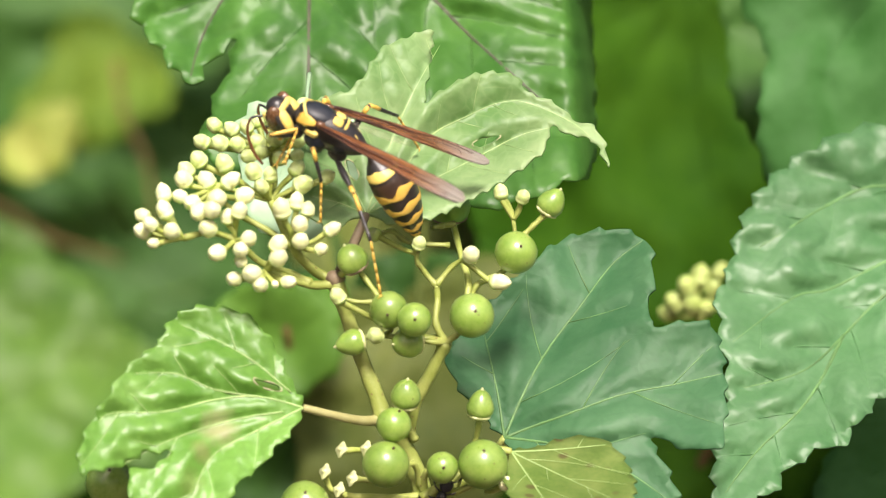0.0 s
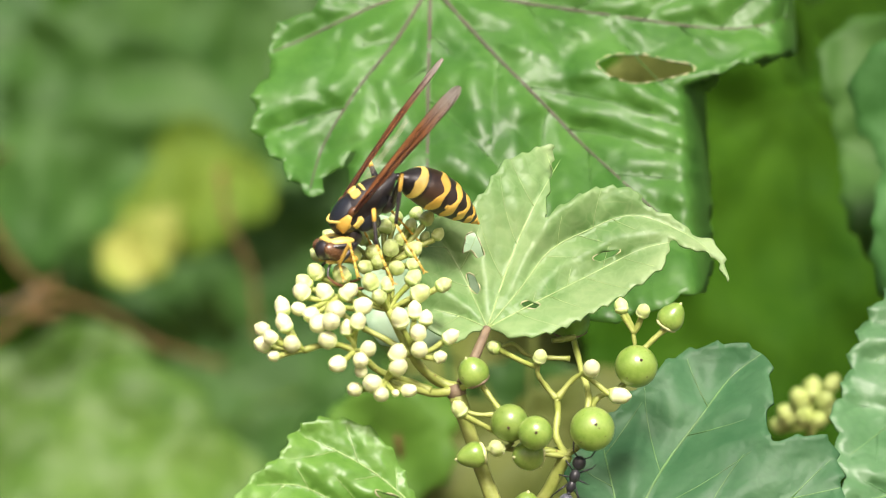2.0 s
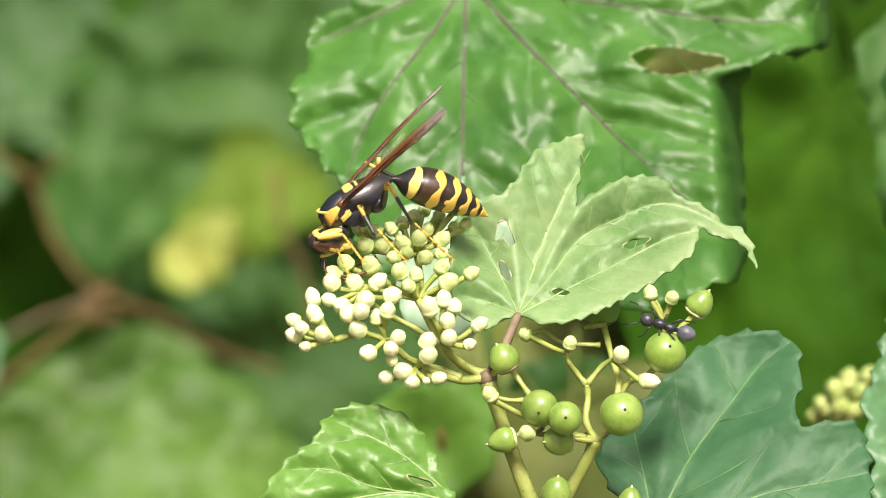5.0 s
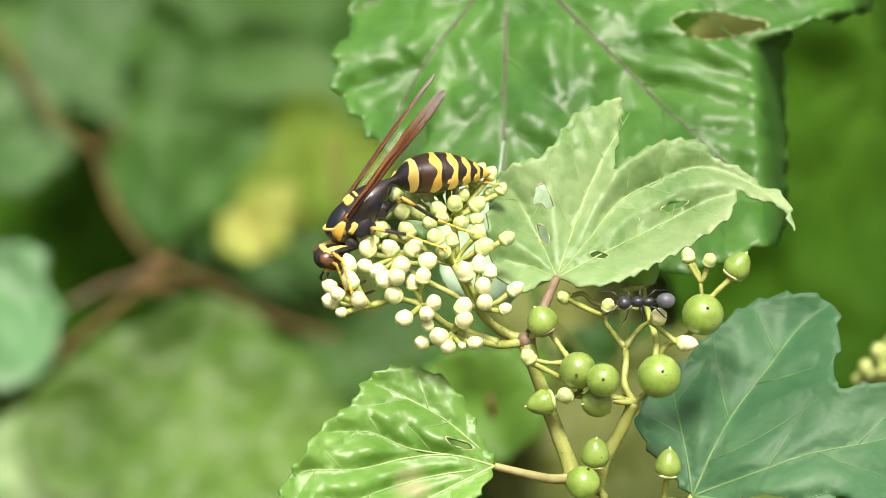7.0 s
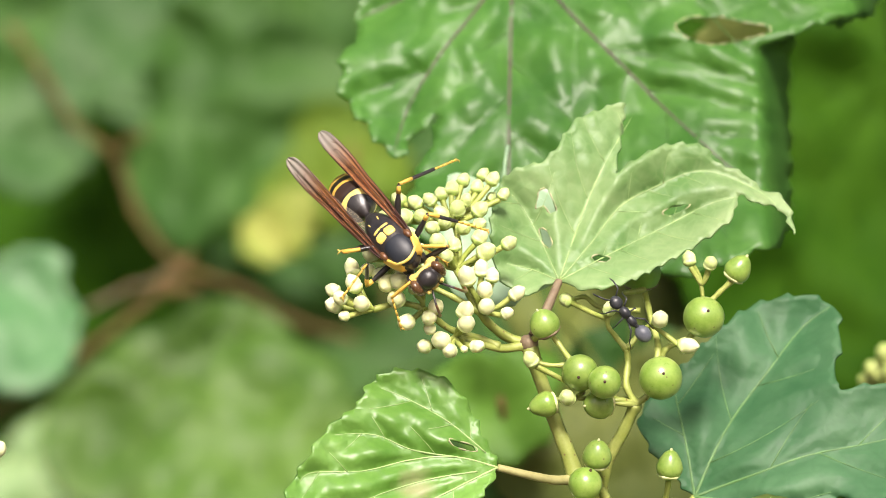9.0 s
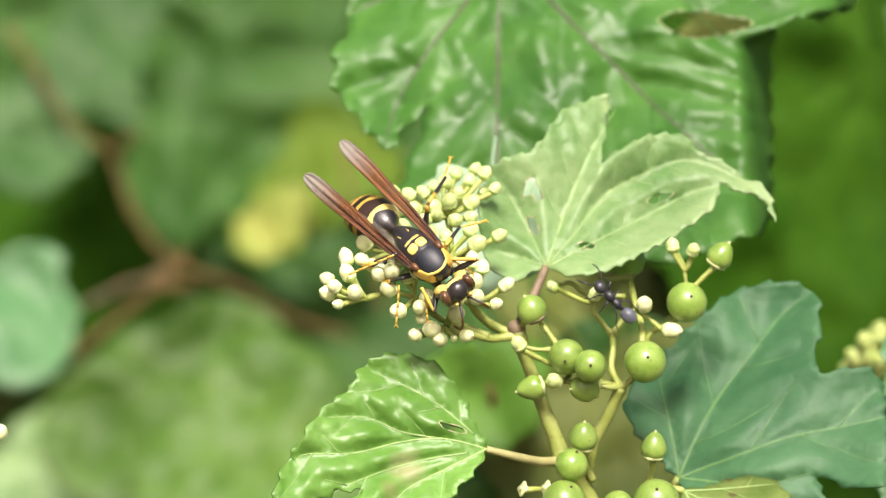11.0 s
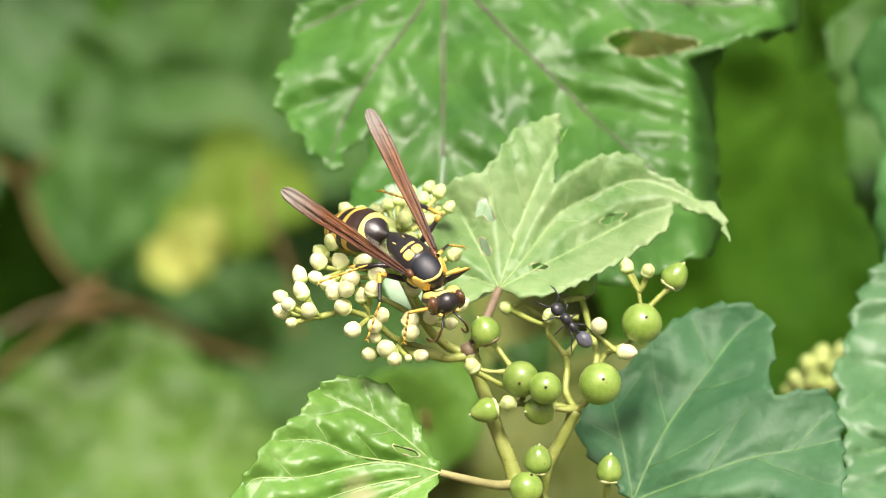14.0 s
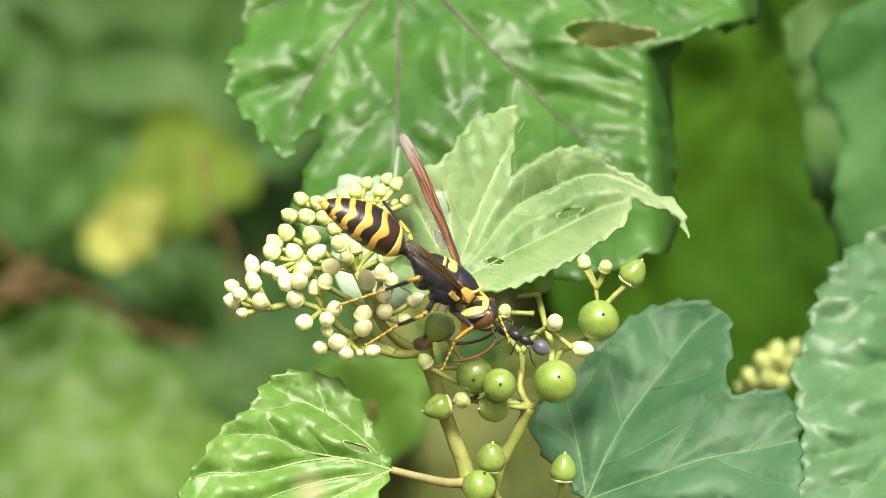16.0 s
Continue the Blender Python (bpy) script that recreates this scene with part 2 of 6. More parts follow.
W_BROWN = material("brown_chitin", (0.09, 0.035, 0.015), 0.35, scale=500, second=(0.16, 0.07, 0.025), spec=0.5)
W_DUSK = material("dusky_chitin", (0.014, 0.011, 0.010), 0.36, scale=500, second=(0.034, 0.025, 0.02), bump=0.1, bump_scale=9000, spec=0.5)
W_UMBER = material("umber_chitin", (0.030, 0.017, 0.011), 0.38, scale=300, second=(0.085, 0.045, 0.024), spec=0.5)
W_BAND = material("ochre_chitin", (0.62, 0.37, 0.045), 0.4, scale=500, second=(0.74, 0.50, 0.11), bump=0.1, bump_scale=9000)
W_YELLOW = material("yellow_chitin", (0.62, 0.36, 0.045), 0.42, scale=600, second=(0.74, 0.50, 0.10), bump=0.15, bump_scale=9000)
W_LEMON = material("lemon_chitin", (0.70, 0.52, 0.10), 0.42, scale=600, second=(0.78, 0.62, 0.18))
W_ORANGE = material("orange_chitin", (0.58, 0.24, 0.02), 0.42, scale=600, second=(0.68, 0.34, 0.04))
W_EYE = material("wasp_eye", (0.06, 0.030, 0.013), 0.25, scale=600, second=(0.15, 0.075, 0.032), coat=0.3)
WING = material("amber_wing", (0.085, 0.026, 0.010), 0.38, scale=1100, stretch=0.05, second=(0.36, 0.15, 0.055), transparent=0.24, spec=0.26, tip=((0.27, 0.24, 0.21), -0.0120, -0.0170))
WING_VEIN = material("wing_vein", (0.045, 0.015, 0.008), 0.4, scale=500)
WING_PALE = material("pale_hind_wing", (0.36, 0.32, 0.25), 0.35, scale=500, transparent=0.9, spec=0.3)
A_BLACK = material("grey_black_ant", (0.014, 0.015, 0.017), 0.36, scale=900, second=(0.035, 0.037, 0.042), spec=0.5)
A_GASTER = material("downy_grey_gaster", (0.05, 0.057, 0.072), 0.42, scale=900, second=(0.12, 0.13, 0.155))


# ---- mesh helpers ----
def part(name, bm, mat, parent=None, label="", smooth=True):
    me = bpy.data.meshes.new(name)
    bm.to_mesh(me)
    bm.free()
    if smooth:
        me.shade_smooth()
    me.materials.append(mat)
    ob = new(name, me)
    ob.parent = parent
    if label:
        tagged(ob, label)
    return ob


def thing(name, place, label, category, group="", kind=""):
    ob = new(name)
    ob.empty_display_size = 0.004
    ob.location = place
    return tagged(ob, label, category, group, kind)


def tube(bm, pts, radii, n=8, cap=True):
    """A round stalk along points, in metres, with a radius for each."""
    pts = [Vector(p) for p in pts]
    rings = []
    side = None
    for i, p in enumerate(pts):
        d = (pts[min(i + 1, len(pts) - 1)] - pts[max(i - 1, 0)]).normalized()
        if side is None:
            side = d.orthogonal().normalized()
        side = (side - d * side.dot(d)).normalized()
        other = d.cross(side)
        r = radii[i] if isinstance(radii, (list, tuple)) else radii
        rings.append([bm.verts.new(p + (side * math.cos(a) + other * math.sin(a)) * r)
                      for a in (2 * math.pi * k / n for k in range(n))])
    for a, b in zip(rings, rings[1:]):
        for k in range(n):
            bm.faces.new((a[k], a[(k + 1) % n], b[(k + 1) % n], b[k]))
    if cap:
        bm.faces.new(rings[0][::-1])
        bm.faces.new(rings[-1])
    return bm


def bend(a, b, sag=0.15, n=6, seed=0):
    """A gently bowed line from a to b."""
    a, b = Vector(a), Vector(b)
    rng = random.Random(seed)
    d = b - a
    off = d.orthogonal().normalized()
    off.rotate(Matrix.Rotation(rng.uniform(0, 6.28), 3, d.normalized()))
    off *= d.length * sag
    return [a.lerp(b, k / n) + off * math.sin(math.pi * k / n) for k in range(n + 1)]


def lathe(bm, profile, n=16, m=None, wave=None):
    """A body turned about z: rows of (z, radius); wave(angle, z) scales the radius."""
    m = m or Matrix()
    rings = []
    for z, r in profile:
        if r < 1e-7:
            rings.append([bm.verts.new(m @ Vector((0, 0, z)))])
        else:
            rings.append([bm.verts.new(m @ Vector((math.cos(a) * r * (wave(a, z) if wave else 1),
                                                   math.sin(a) * r * (wave(a, z) if wave else 1), z)))
                          for a in (2 * math.pi * k / n for k in range(n))])
    for a, b in zip(rings, rings[1:]):
        for k in range(n):
            q = [a[k % len(a)], a[(k + 1) % len(a)], b[(k + 1) % len(b)], b[k % len(b)]]
            q = list(dict.fromkeys(q))
            if len(q) > 2:
                bm.faces.new(q)
    return bm


def ball(bm, centre, radii, m=None, n=16, rows=10, shape=None):
    """An egg about a centre, with a radius for each axis; shape(x, y, z) may push the unit points."""
    prof = [(-math.cos(math.pi * k / rows), math.sin(math.pi * k / rows)) for k in range(rows + 1)]
    start = len(bm.verts)
    lathe(bm, prof, n)
    bm.verts.ensure_lookup_table()
    for v in bm.verts[start:]:
        c = v.co.copy()
        if shape:
            c = Vector(shape(*c))
        c = Vector((c.x * radii[0], c.y * radii[1], c.z * radii[2]))
        if m is not None:
            c = m @ c
        v.co = c + Vector(centre)
    return bm


def axis_turn(d):
    """The turn that takes z to the direction d."""
    return Vector(d).to_track_quat("Z", "Y").to_matrix().to_4x4()



# ---- ground ----
bm = bmesh.new()
bmesh.ops.create_grid(bm, x_segments=40, y_segments=40, size=400)
tagged(part("ground", bm, SOIL), "dark bare soil under the shrubs", "ground", kind="structure")


# ---- leaves ----
def smooth_outline(ctrl, step):
    c = np.array(ctrl, float)
    n = len(c)
    out = []
    for i in range(n):
        p0, p1, p2, p3 = c[i - 1], c[i], c[(i + 1) % n], c[(i + 2) % n]
        k = max(2, int(np.linalg.norm(p2 - p1) / step))
        for s in np.arange(k) / k:
            out.append(0.5 * (2 * p1 + (p2 - p0) * s + (2 * p0 - 5 * p1 + 4 * p2 - p3) * s ** 2 + (3 * p1 - p0 - 3 * p2 + p3) * s ** 3))
    return np.array(out)


def inside(poly, pts):
    x, y = pts[:, 0], pts[:, 1]
    hit = np.zeros(len(pts), bool)
    q = np.roll(poly, -1, 0)
    for (x1, y1), (x2, y2) in zip(poly, q):
        if y1 == y2:
            continue
        c = ((y1 > y) != (y2 > y)) & (x < (x2 - x1) * (y - y1) / (y2 - y1) + x1)
        hit ^= c
    return hit


def near(lines, pts):
    """Distance from each point to the nearest of the polylines."""
    best = np.full(len(pts), 1e9)
    for line in lines:
        for a, b in zip(line, line[1:]):
            d = b - a
            s = np.clip(((pts - a) @ d) / max(d @ d, 1e-9), 0, 1)
            best = np.minimum(best, np.linalg.norm(pts - a - s[:, None] * d, axis=1))
    return best


def side_veins(mains, poly, gap, rng):
    out = []
    for i, line in enumerate(mains):
        others = [m for j, m in enumerate(mains) if j != i]
        seg = [np.linalg.norm(b - a) for a, b in zip(line, line[1:])]
        total = sum(seg)
        pos, flip = total * 0.16, 1
        while pos < total * 0.93:
            s, k = pos, 0
            while k < len(seg) - 1 and s > seg[k]:
                s -= seg[k]
                k += 1
            d = (line[k + 1] - line[k]) / seg[k]
            p = line[k] + d * s
            for sgn in (flip,):
                ang = sgn * radians(rng.uniform(42, 56))
                way = np.array([d[0] * math.cos(ang) - d[1] * math.sin(ang), d[0] * math.sin(ang) + d[1] * math.cos(ang)])
                q, pts = p.copy(), [p.copy()]
                for _ in range(40):
                    ang2 = -sgn * radians(2.5)
                    way = np.array([way[0] * math.cos(ang2) - way[1] * math.sin(ang2), way[0] * math.sin(ang2) + way[1] * math.cos(ang2)])
                    q = q + way * gap * 0.25
                    one = q[None]
                    if not inside(poly, one)[0] or (others and near(others, one)[0] < near([line], one)[0] * 0.8):
                        break
                    pts.append(q.copy())
                if len(pts) > 2:
                    out.append(np.array(pts))
            flip = -flip
            pos += gap * rng.uniform(0.4, 0.62)
    return out


def leaf(label, mat, vein_mat, origin, along, across, outline, veins, holes=(), gap=5.0, quilt=0.5, grid=0.9, tooth=0.5, pitch=2.6,
         cup=(0.0, 0.0), wave=0.5, cells=0.0, swell=0.24, rounded=False, fold=0.0, seed=1, vein_r=0.22, thick=0.22, petiole=None, petiole_mat=None, petiole_r=0.6, ridge=1.0, side_mat=None, round_teeth=False, curl=None):
    """A toothed leaf. Its outline and veins lie in its own plane, in millimetres from the leaf's base; quilt is how far it
    swells between the veins, cup its bow along and across, wave its loose ripple."""
    rng = random.Random(seed)
    u = Vector(along).normalized()
    v = Vector(across)
    v = (v - u * v.dot(u)).normalized()
    nrm = u.cross(v)
    if nrm.y > 0:
        nrm = -nrm
    raw = smooth_outline(outline, 0.3 if grid < 1.2 else 1.0)
    # teeth along the margin
    seg = np.linalg.norm(np.roll(raw, -1, 0) - raw, axis=1)
    run = np.cumsum(seg)
    tang = np.roll(raw, -1, 0) - np.roll(raw, 1, 0)
    tang /= np.maximum(np.linalg.norm(tang, axis=1), 1e-6)[:, None]
    outw = np.stack([tang[:, 1], -tang[:, 0]], 1)
    area = np.sum(raw[:, 0] * np.roll(raw[:, 1], -1) - np.roll(raw[:, 0], -1) * raw[:, 1])
    if area < 0:
        outw = -outw
    ph = (run / pitch + 0.35 * np.sin(run / pitch * 0.7)) % 1.0
    notch = np.sin(math.pi * ph) ** 0.55 + 0.45 * np.exp(-((ph - 0.62) / 0.09) ** 2) if round_teeth else np.where(ph < 0.82, (ph / 0.82) ** 1.6, (1 - ph) / 0.18)
    poly = raw + outw * (tooth * (notch - 0.4))[:, None]
    mains = [smooth_line(np.array(x, float)) for x in veins]
    sides = side_veins(mains, raw, gap, rng)
    lo, hi = raw.min(0), raw.max(0)
    pts = []
    row = 0
    y = lo[1]
    while y < hi[1]:
        x = lo[0] + (row % 2) * grid / 2
        while x < hi[0]:
            pts.append((x + rng.uniform(-.15, .15) * grid, y + rng.uniform(-.15, .15) * grid))
            x += grid
        y += grid * 0.87
        row += 1
    pts = np.array(pts)
    pts = pts[inside(raw, pts)]
    pts = pts[near([np.vstack([raw, raw[:1]])], pts) > grid * 0.45]
    # points along the veins, so that the blade dips to them
    lines = mains + [s for s in sides if grid < 1.2]
    along_veins = np.vstack([np.vstack([a + (b - a) * k for a, b in zip(m, m[1:]) for k in (0, 0.34, 0.67)]) for m in lines])
    along_veins = along_veins[inside(raw, along_veins)]
    along_veins = along_veins[near([np.vstack([raw, raw[:1]])], along_veins) > grid * 0.4]
    pts = pts[near(lines, pts) > grid * 0.35]
    pts = np.vstack([pts, along_veins])
    hole_polys = [np.array(h, float) for h in holes]
    for h in hole_polys:
        pts = pts[~inside(h, pts)]
    allp = [Vector(p) for p in poly] + [Vector(p) for h in hole_polys for p in h] + [Vector(p) for p in pts]
    nb = len(poly)
    edges = [(i, (i + 1) % nb) for i in range(nb)]
    s = nb
    for h in hole_polys:
        edges += [(s + i, s + (i + 1) % len(h)) for i in range(len(h))]
        s += len(h)
    vs, _, fs, *_ = geometry.delaunay_2d_cdt(allp, edges, [], 1, 1e-5, False)
    flat = np.array([tuple(p) for p in vs])

    span = max(hi - lo)
    # small swollen cells between the finest veins
    seeds, step, odd, sy = [], gap * 0.62, 0, lo[1] - gap
    while cells and sy < hi[1] + gap:
        sx = lo[0] - gap + odd * step * 0.5
        while sx < hi[0] + gap:
            seeds.append((sx + rng.uniform(-0.3, 0.3) * step, sy + rng.uniform(-0.3, 0.3) * step))
            sx += step
        sy += step * 0.87
        odd = 1 - odd
    seeds = np.array(seeds)
    leans = np.array([(rng.uniform(-0.4, 0.4), rng.uniform(-0.4, 0.4)) for _ in seeds])

    def height(p):
        dm, ds = near(mains, p), near(mains + sides, p)
        z = quilt * (np.sin(math.pi / 2 * np.minimum(1, ds / (gap * 0.45))) if rounded else 1 - np.exp(-(ds / (gap * swell)) ** 2)) + quilt * ridge * 1.4 * (1 - np.exp(-(dm / (gap * 0.7)) ** 2))
        z = z + fold * np.minimum(dm, 9)
        if cells:
            d = np.sqrt(((p[:, None, :] - seeds[None]) ** 2).sum(2))
            own = d.argmin(axis=1)
            d.partition(1, axis=1)
            # flat-topped puffs, each leaning its own way
            top = 1 - (1 - np.minimum(1, 1.5 * (d[:, 1] - d[:, 0]) / (d[:, 1] + d[:, 0]))) ** 2
            lean = ((p - seeds[own]) * leans[own]).sum(1)
            z = z + (cells * top + 0.5 * min(1, cells) * lean * top) * (0.35 + 0.65 * np.minimum(1, ds / (gap * 0.3)))
        z = z + cup[0] * (p[:, 0] / span) ** 2 * span + cup[1] * (p[:, 1] / span) ** 2 * span
        if curl:
            # the blade turns away past a line that leans with the lobes
            far = np.maximum(0, p[:, 1] - np.interp(p[:, 0], curl[0], curl[1]))
            z = z - curl[2] * far ** 2
        z = z + wave * np.array([noise.noise((a * 0.09 + seed * 7.3, b * 0.09, seed)) for a, b in p]) * 2
        z = z + wave * np.array([noise.noise((a * 0.35 + seed * 3.1, b * 0.35, seed)) for a, b in p]) * 0.1
        return z
    z = height(flat)
    z0 = height(np.zeros((1, 2)))[0]

    def place(p, zz):
        # the blade swells towards the open side of the hedge
        return (u * float(p[0]) + v * float(p[1]) + Vector((0, -1, 0)) * float(zz - z0)) * MM
    root = thing("leaf", at(origin), label, "leaf")
    me = bpy.data.meshes.new("blade")
    cents = np.array([flat[list(f)].mean(0) for f in fs])
    keep = inside(poly, cents)
    for h in hole_polys:
        keep &= ~inside(h, cents)
    faces = [f for f, k in zip(fs, keep) if k]
    # turn every face to the leaf's upper side
    a, b, c = (flat[[f[i] for f in faces]] for i in range(3))
    cr = (b[:, 0] - a[:, 0]) * (c[:, 1] - a[:, 1]) - (b[:, 1] - a[:, 1]) * (c[:, 0] - a[:, 0])
    sign = 1 if u.cross(v).dot(nrm) > 0 else -1
    faces = [f if q * sign > 0 else f[::-1] for f, q in zip(faces, cr)]
    me.from_pydata([place(p, zz) for p, zz in zip(flat, z)], [], faces)
    me.shade_smooth()
    me.materials.append(mat)
    blade = new("blade", me)
    blade.parent = root
    solid = blade.modifiers.new("thickness", "SOLIDIFY")
    solid.thickness, solid.offset = thick * MM, -1
    for line in mains:
        zz = height(line)
        k = len(line)
        bm = bmesh.new()
        tube(bm, [place(p, q + 0.02) for p, q in zip(line, zz)], [vein_r * MM * (1.2 - 0.95 * i / k) for i in range(k)], 6)
        part("main_vein", bm, vein_mat, root)
    if sides:
        bm = bmesh.new()
        for line in sides:
            zz = height(line)
            k = len(line)
            tube(bm, [place(p, q + 0.05) for p, q in zip(line, zz)], [vein_r * MM * 0.4 * (1.15 - 0.9 * i / k) for i in range(k)], 5)
        tagged(part("side_vein", bm, side_mat or vein_mat, root), kind="stuff")
    for h in hole_polys:
        loop = smooth_outline(h, 0.3)
        bm = bmesh.new()
        loop = np.vstack([loop, loop[:1]])
        k = len(loop)
        tube(bm, [place(p, q - 0.05) for p, q in zip(loop, height(loop))], [MM * (0.065 + 0.04 * math.sin(i * 1.3)) * min(1.2, thick / 0.2) for i in range(k)], 6)
        part("hole_rim", bm, HOLE_RIM, root, "dry brown rim of an eaten hole")
    if petiole:
        bm = bmesh.new()
        ends = [at(p) - at(origin) for p in petiole]
        line = [Vector((0, 0, 0))] + [Vector(p) for p in ends]
        line = fair(line)
        tube(bm, line, [petiole_r * MM * (0.8 + 0.4 * i / len(line)) for i in range(len(line))], 10)
        part("petiole", bm, petiole_mat or STEM, root)
    return root


def smooth_line(c, k=5):
    out = []
    n = len(c)
    for i in range(n - 1):
        p0, p1, p2, p3 = c[max(i - 1, 0)], c[i], c[i + 1], c[min(i + 2, n - 1)]
        for s in np.arange(k) / k:
            out.append(0.5 * (2 * p1 + (p2 - p0) * s + (2 * p0 - 5 * p1 + 4 * p2 - p3) * s ** 2 + (3 * p1 - p0 - 3 * p2 + p3) * s ** 3))
    out.append(c[-1])
    return np.array(out)


def fair(pts, k=5):
    return [Vector(p) for p in smooth_line(np.array([tuple(p) for p in pts]), k)]


leaf("pale green young lobed leaf with insect-eaten holes", LEAF_PALE, VEIN_PALE,
    (12.67, 1.9, -3.18), (0.369, 0.467, 0.803), (0.918, -0.048, -0.394),
    [(0, 0), (-1.6, -1.6), (-3.2, -2.6), (-2.6, -5.9), (0.2, -8.0), (2.8, -9.3), (5.6, -10.2), (8.5, -10.5), (11.2, -9.4), (13.2, -7.2), (15.8, -6.4), (19.6, -5.8), (21.9, -4.0), (24.1, -1.6), (20.4, -0.3), (15.6, 0.7), (17.4, 1.8), (20.0, 3.5), (22.1, 5.8), (23.1, 8.8), (21.8, 10.7), (21.9, 13.7), (20.9, 16.8), (21.1, 18.8), (19.5, 20.7), (17.3, 21.7), (18.9, 20.1), (19.5, 18.5), (19.0, 16.5), (18.9, 14.6), (15.7, 14.6), (11.1, 12.3), (6.6, 9.3), (3.5, 7.1), (0.9, 4.1), (0.1, 2.1)],
    [[(0, 0), (9.5, -0.7), (16.4, -0.7), (22.9, -0.1)], [(0, 0), (6.2, 1.6), (11.9, 2.9), (16.0, 5.7), (19.3, 8.5), (20.6, 11.5), (20.4, 17.0), (18.7, 20.7)], [(0, 0), (5.3, 3.7), (11.4, 8.2), (16.3, 11.7), (18.8, 14.5)], [(0, 0), (3.4, -3.3), (6.6, -6.9), (8.3, -10.0)], [(0, 0), (0, -3.0), (-0.6, -6.2)]],
    [[(9.5, -6.2), (10.2, -5.5), (9.3, -4.5), (8.1, -3.5), (7.4, -4), (8, -5), (7.3, -5.7), (8.5, -6)], [(5.1, -4.4), (5.3, -3.6), (4.1, -2.4), (3.3, -2.4), (3.7, -3.5)], [(13.1, 7.4), (14.3, 8.2), (15.5, 9.9), (14.4, 9.5), (13.1, 8.4)], [(4.4, 2.2), (5.1, 2.9), (5.2, 4.2), (4.5, 3.9), (4.1, 2.7)]],
    gap=5, quilt=0.45, rounded=True, ridge=1.6, fold=0.34, cells=0.24, wave=1.6, seed=3, vein_r=0.085, tooth=0.38, pitch=2.2, grid=0.6,
    petiole=[(11.86, 0.6, -5.01), (10.9, -0.2, -7.14), (9.82, -1, -9.27)], petiole_mat=STEM_RED, petiole_r=0.55)
leaf("light green toothed leaf with brown blemish", LEAF_SPOT, VEIN_PALE,
    (5.81, -5, -23.64), (-0.933, -0.319, -0.166), (-0.262, 0.287, 0.921),
    [(-0, 0), (0.5, 3.3), (1.4, 8.1), (3.5, 11.5), (8, 13.2), (11.8, 12.1), (13.5, 10.2), (16.7, 8.6), (18.9, 7.1), (20.7, 5.3), (24.2, 1.7), (25.7, -1.8), (23.7, -2.3), (21.2, -2.4), (18, -1.5), (15.7, -1.9), (17.6, -3.1), (20.3, -3), (21.1, -5.2), (19.8, -7.7), (16, -9.7), (12.3, -9.2), (8.6, -6.1), (7.1, -5.7), (4, -3.4), (3.1, -3)],
    [[(-0, 0), (4.4, 2.1), (9.3, 2.7), (15.1, 2.5), (20.6, 3.4), (22.4, 2.7)], [(4.4, 2.1), (9, 3.8), (12.7, 6.3), (17.2, 7.2)], [(0.9, 1.9), (3.9, 6), (7.5, 9.3), (10.7, 11.5)], [(-0, 0), (6, -1.6), (11.7, -3.6), (15.8, -9.1)], [(2.4, -0), (8.1, 0.1), (15.4, -0.7), (21.2, -2.4)]],
    [[(4.5, 4.3), (3.4, 3.8), (2.0, 3.0), (1.8, 2.3), (2.9, 2.6), (4.2, 3.4)]],
    gap=6, quilt=0.8, rounded=True, ridge=0.9, fold=0.16, cells=0.42, wave=1.2, seed=5, vein_r=0.11, tooth=0.5, pitch=2.5, grid=0.6,
    petiole=[(9.01, -4, -24.48), (12.07, -2, -25.19), (14.07, 0, -25.18)], petiole_mat=STEM_PINK, petiole_r=0.5)
leaf("dull blue-green broad lobed leaf", LEAF_BLUE, VEIN_GREEN,
    (27.82, 6, -27.48), (0.521, 0.465, 0.716), (0.848, -0.375, -0.374),
    [(-0, 0), (1.1, -3), (3.2, -7.4), (5.7, -10.6), (9.4, -11.7), (15.2, -10.3), (21.6, -9.3), (26.3, -7.3), (29.7, -3.4), (30.1, 0.7), (26.7, 3.4), (20.6, 6.3), (23.1, 10.3), (23.1, 13.2), (18.5, 16.9), (10.5, 20.6), (8.1, 17.7), (7.4, 13.9), (4.7, 17.5), (1.1, 20.5), (-4.5, 17), (-4.2, 9.9), (-2.1, 3.8)],
    [[(-0, 0), (9.2, -1.5), (18.2, -1.3), (25.3, -0.9), (29.9, 0.5)], [(-0, 0), (4.7, 3.5), (10.5, 8), (14.7, 12.8), (18.4, 16.7)], [(-0, 0), (4.4, -3.4), (9.7, -7.9), (12.6, -10.3)], [(-0, 0), (2.1, 6.3), (2.5, 13.2), (1.2, 20.1)]],
    [],
    gap=10, quilt=1.1, rounded=True, ridge=1.0, fold=0.16, cells=0.24, wave=1.4, seed=8, vein_r=0.16, tooth=0.6, pitch=3.6, grid=0.8,
    petiole=[(25.89, 8, -30.36), (22.06, 5, -32.93), (19.35, 3, -33.83)], petiole_r=0.5)
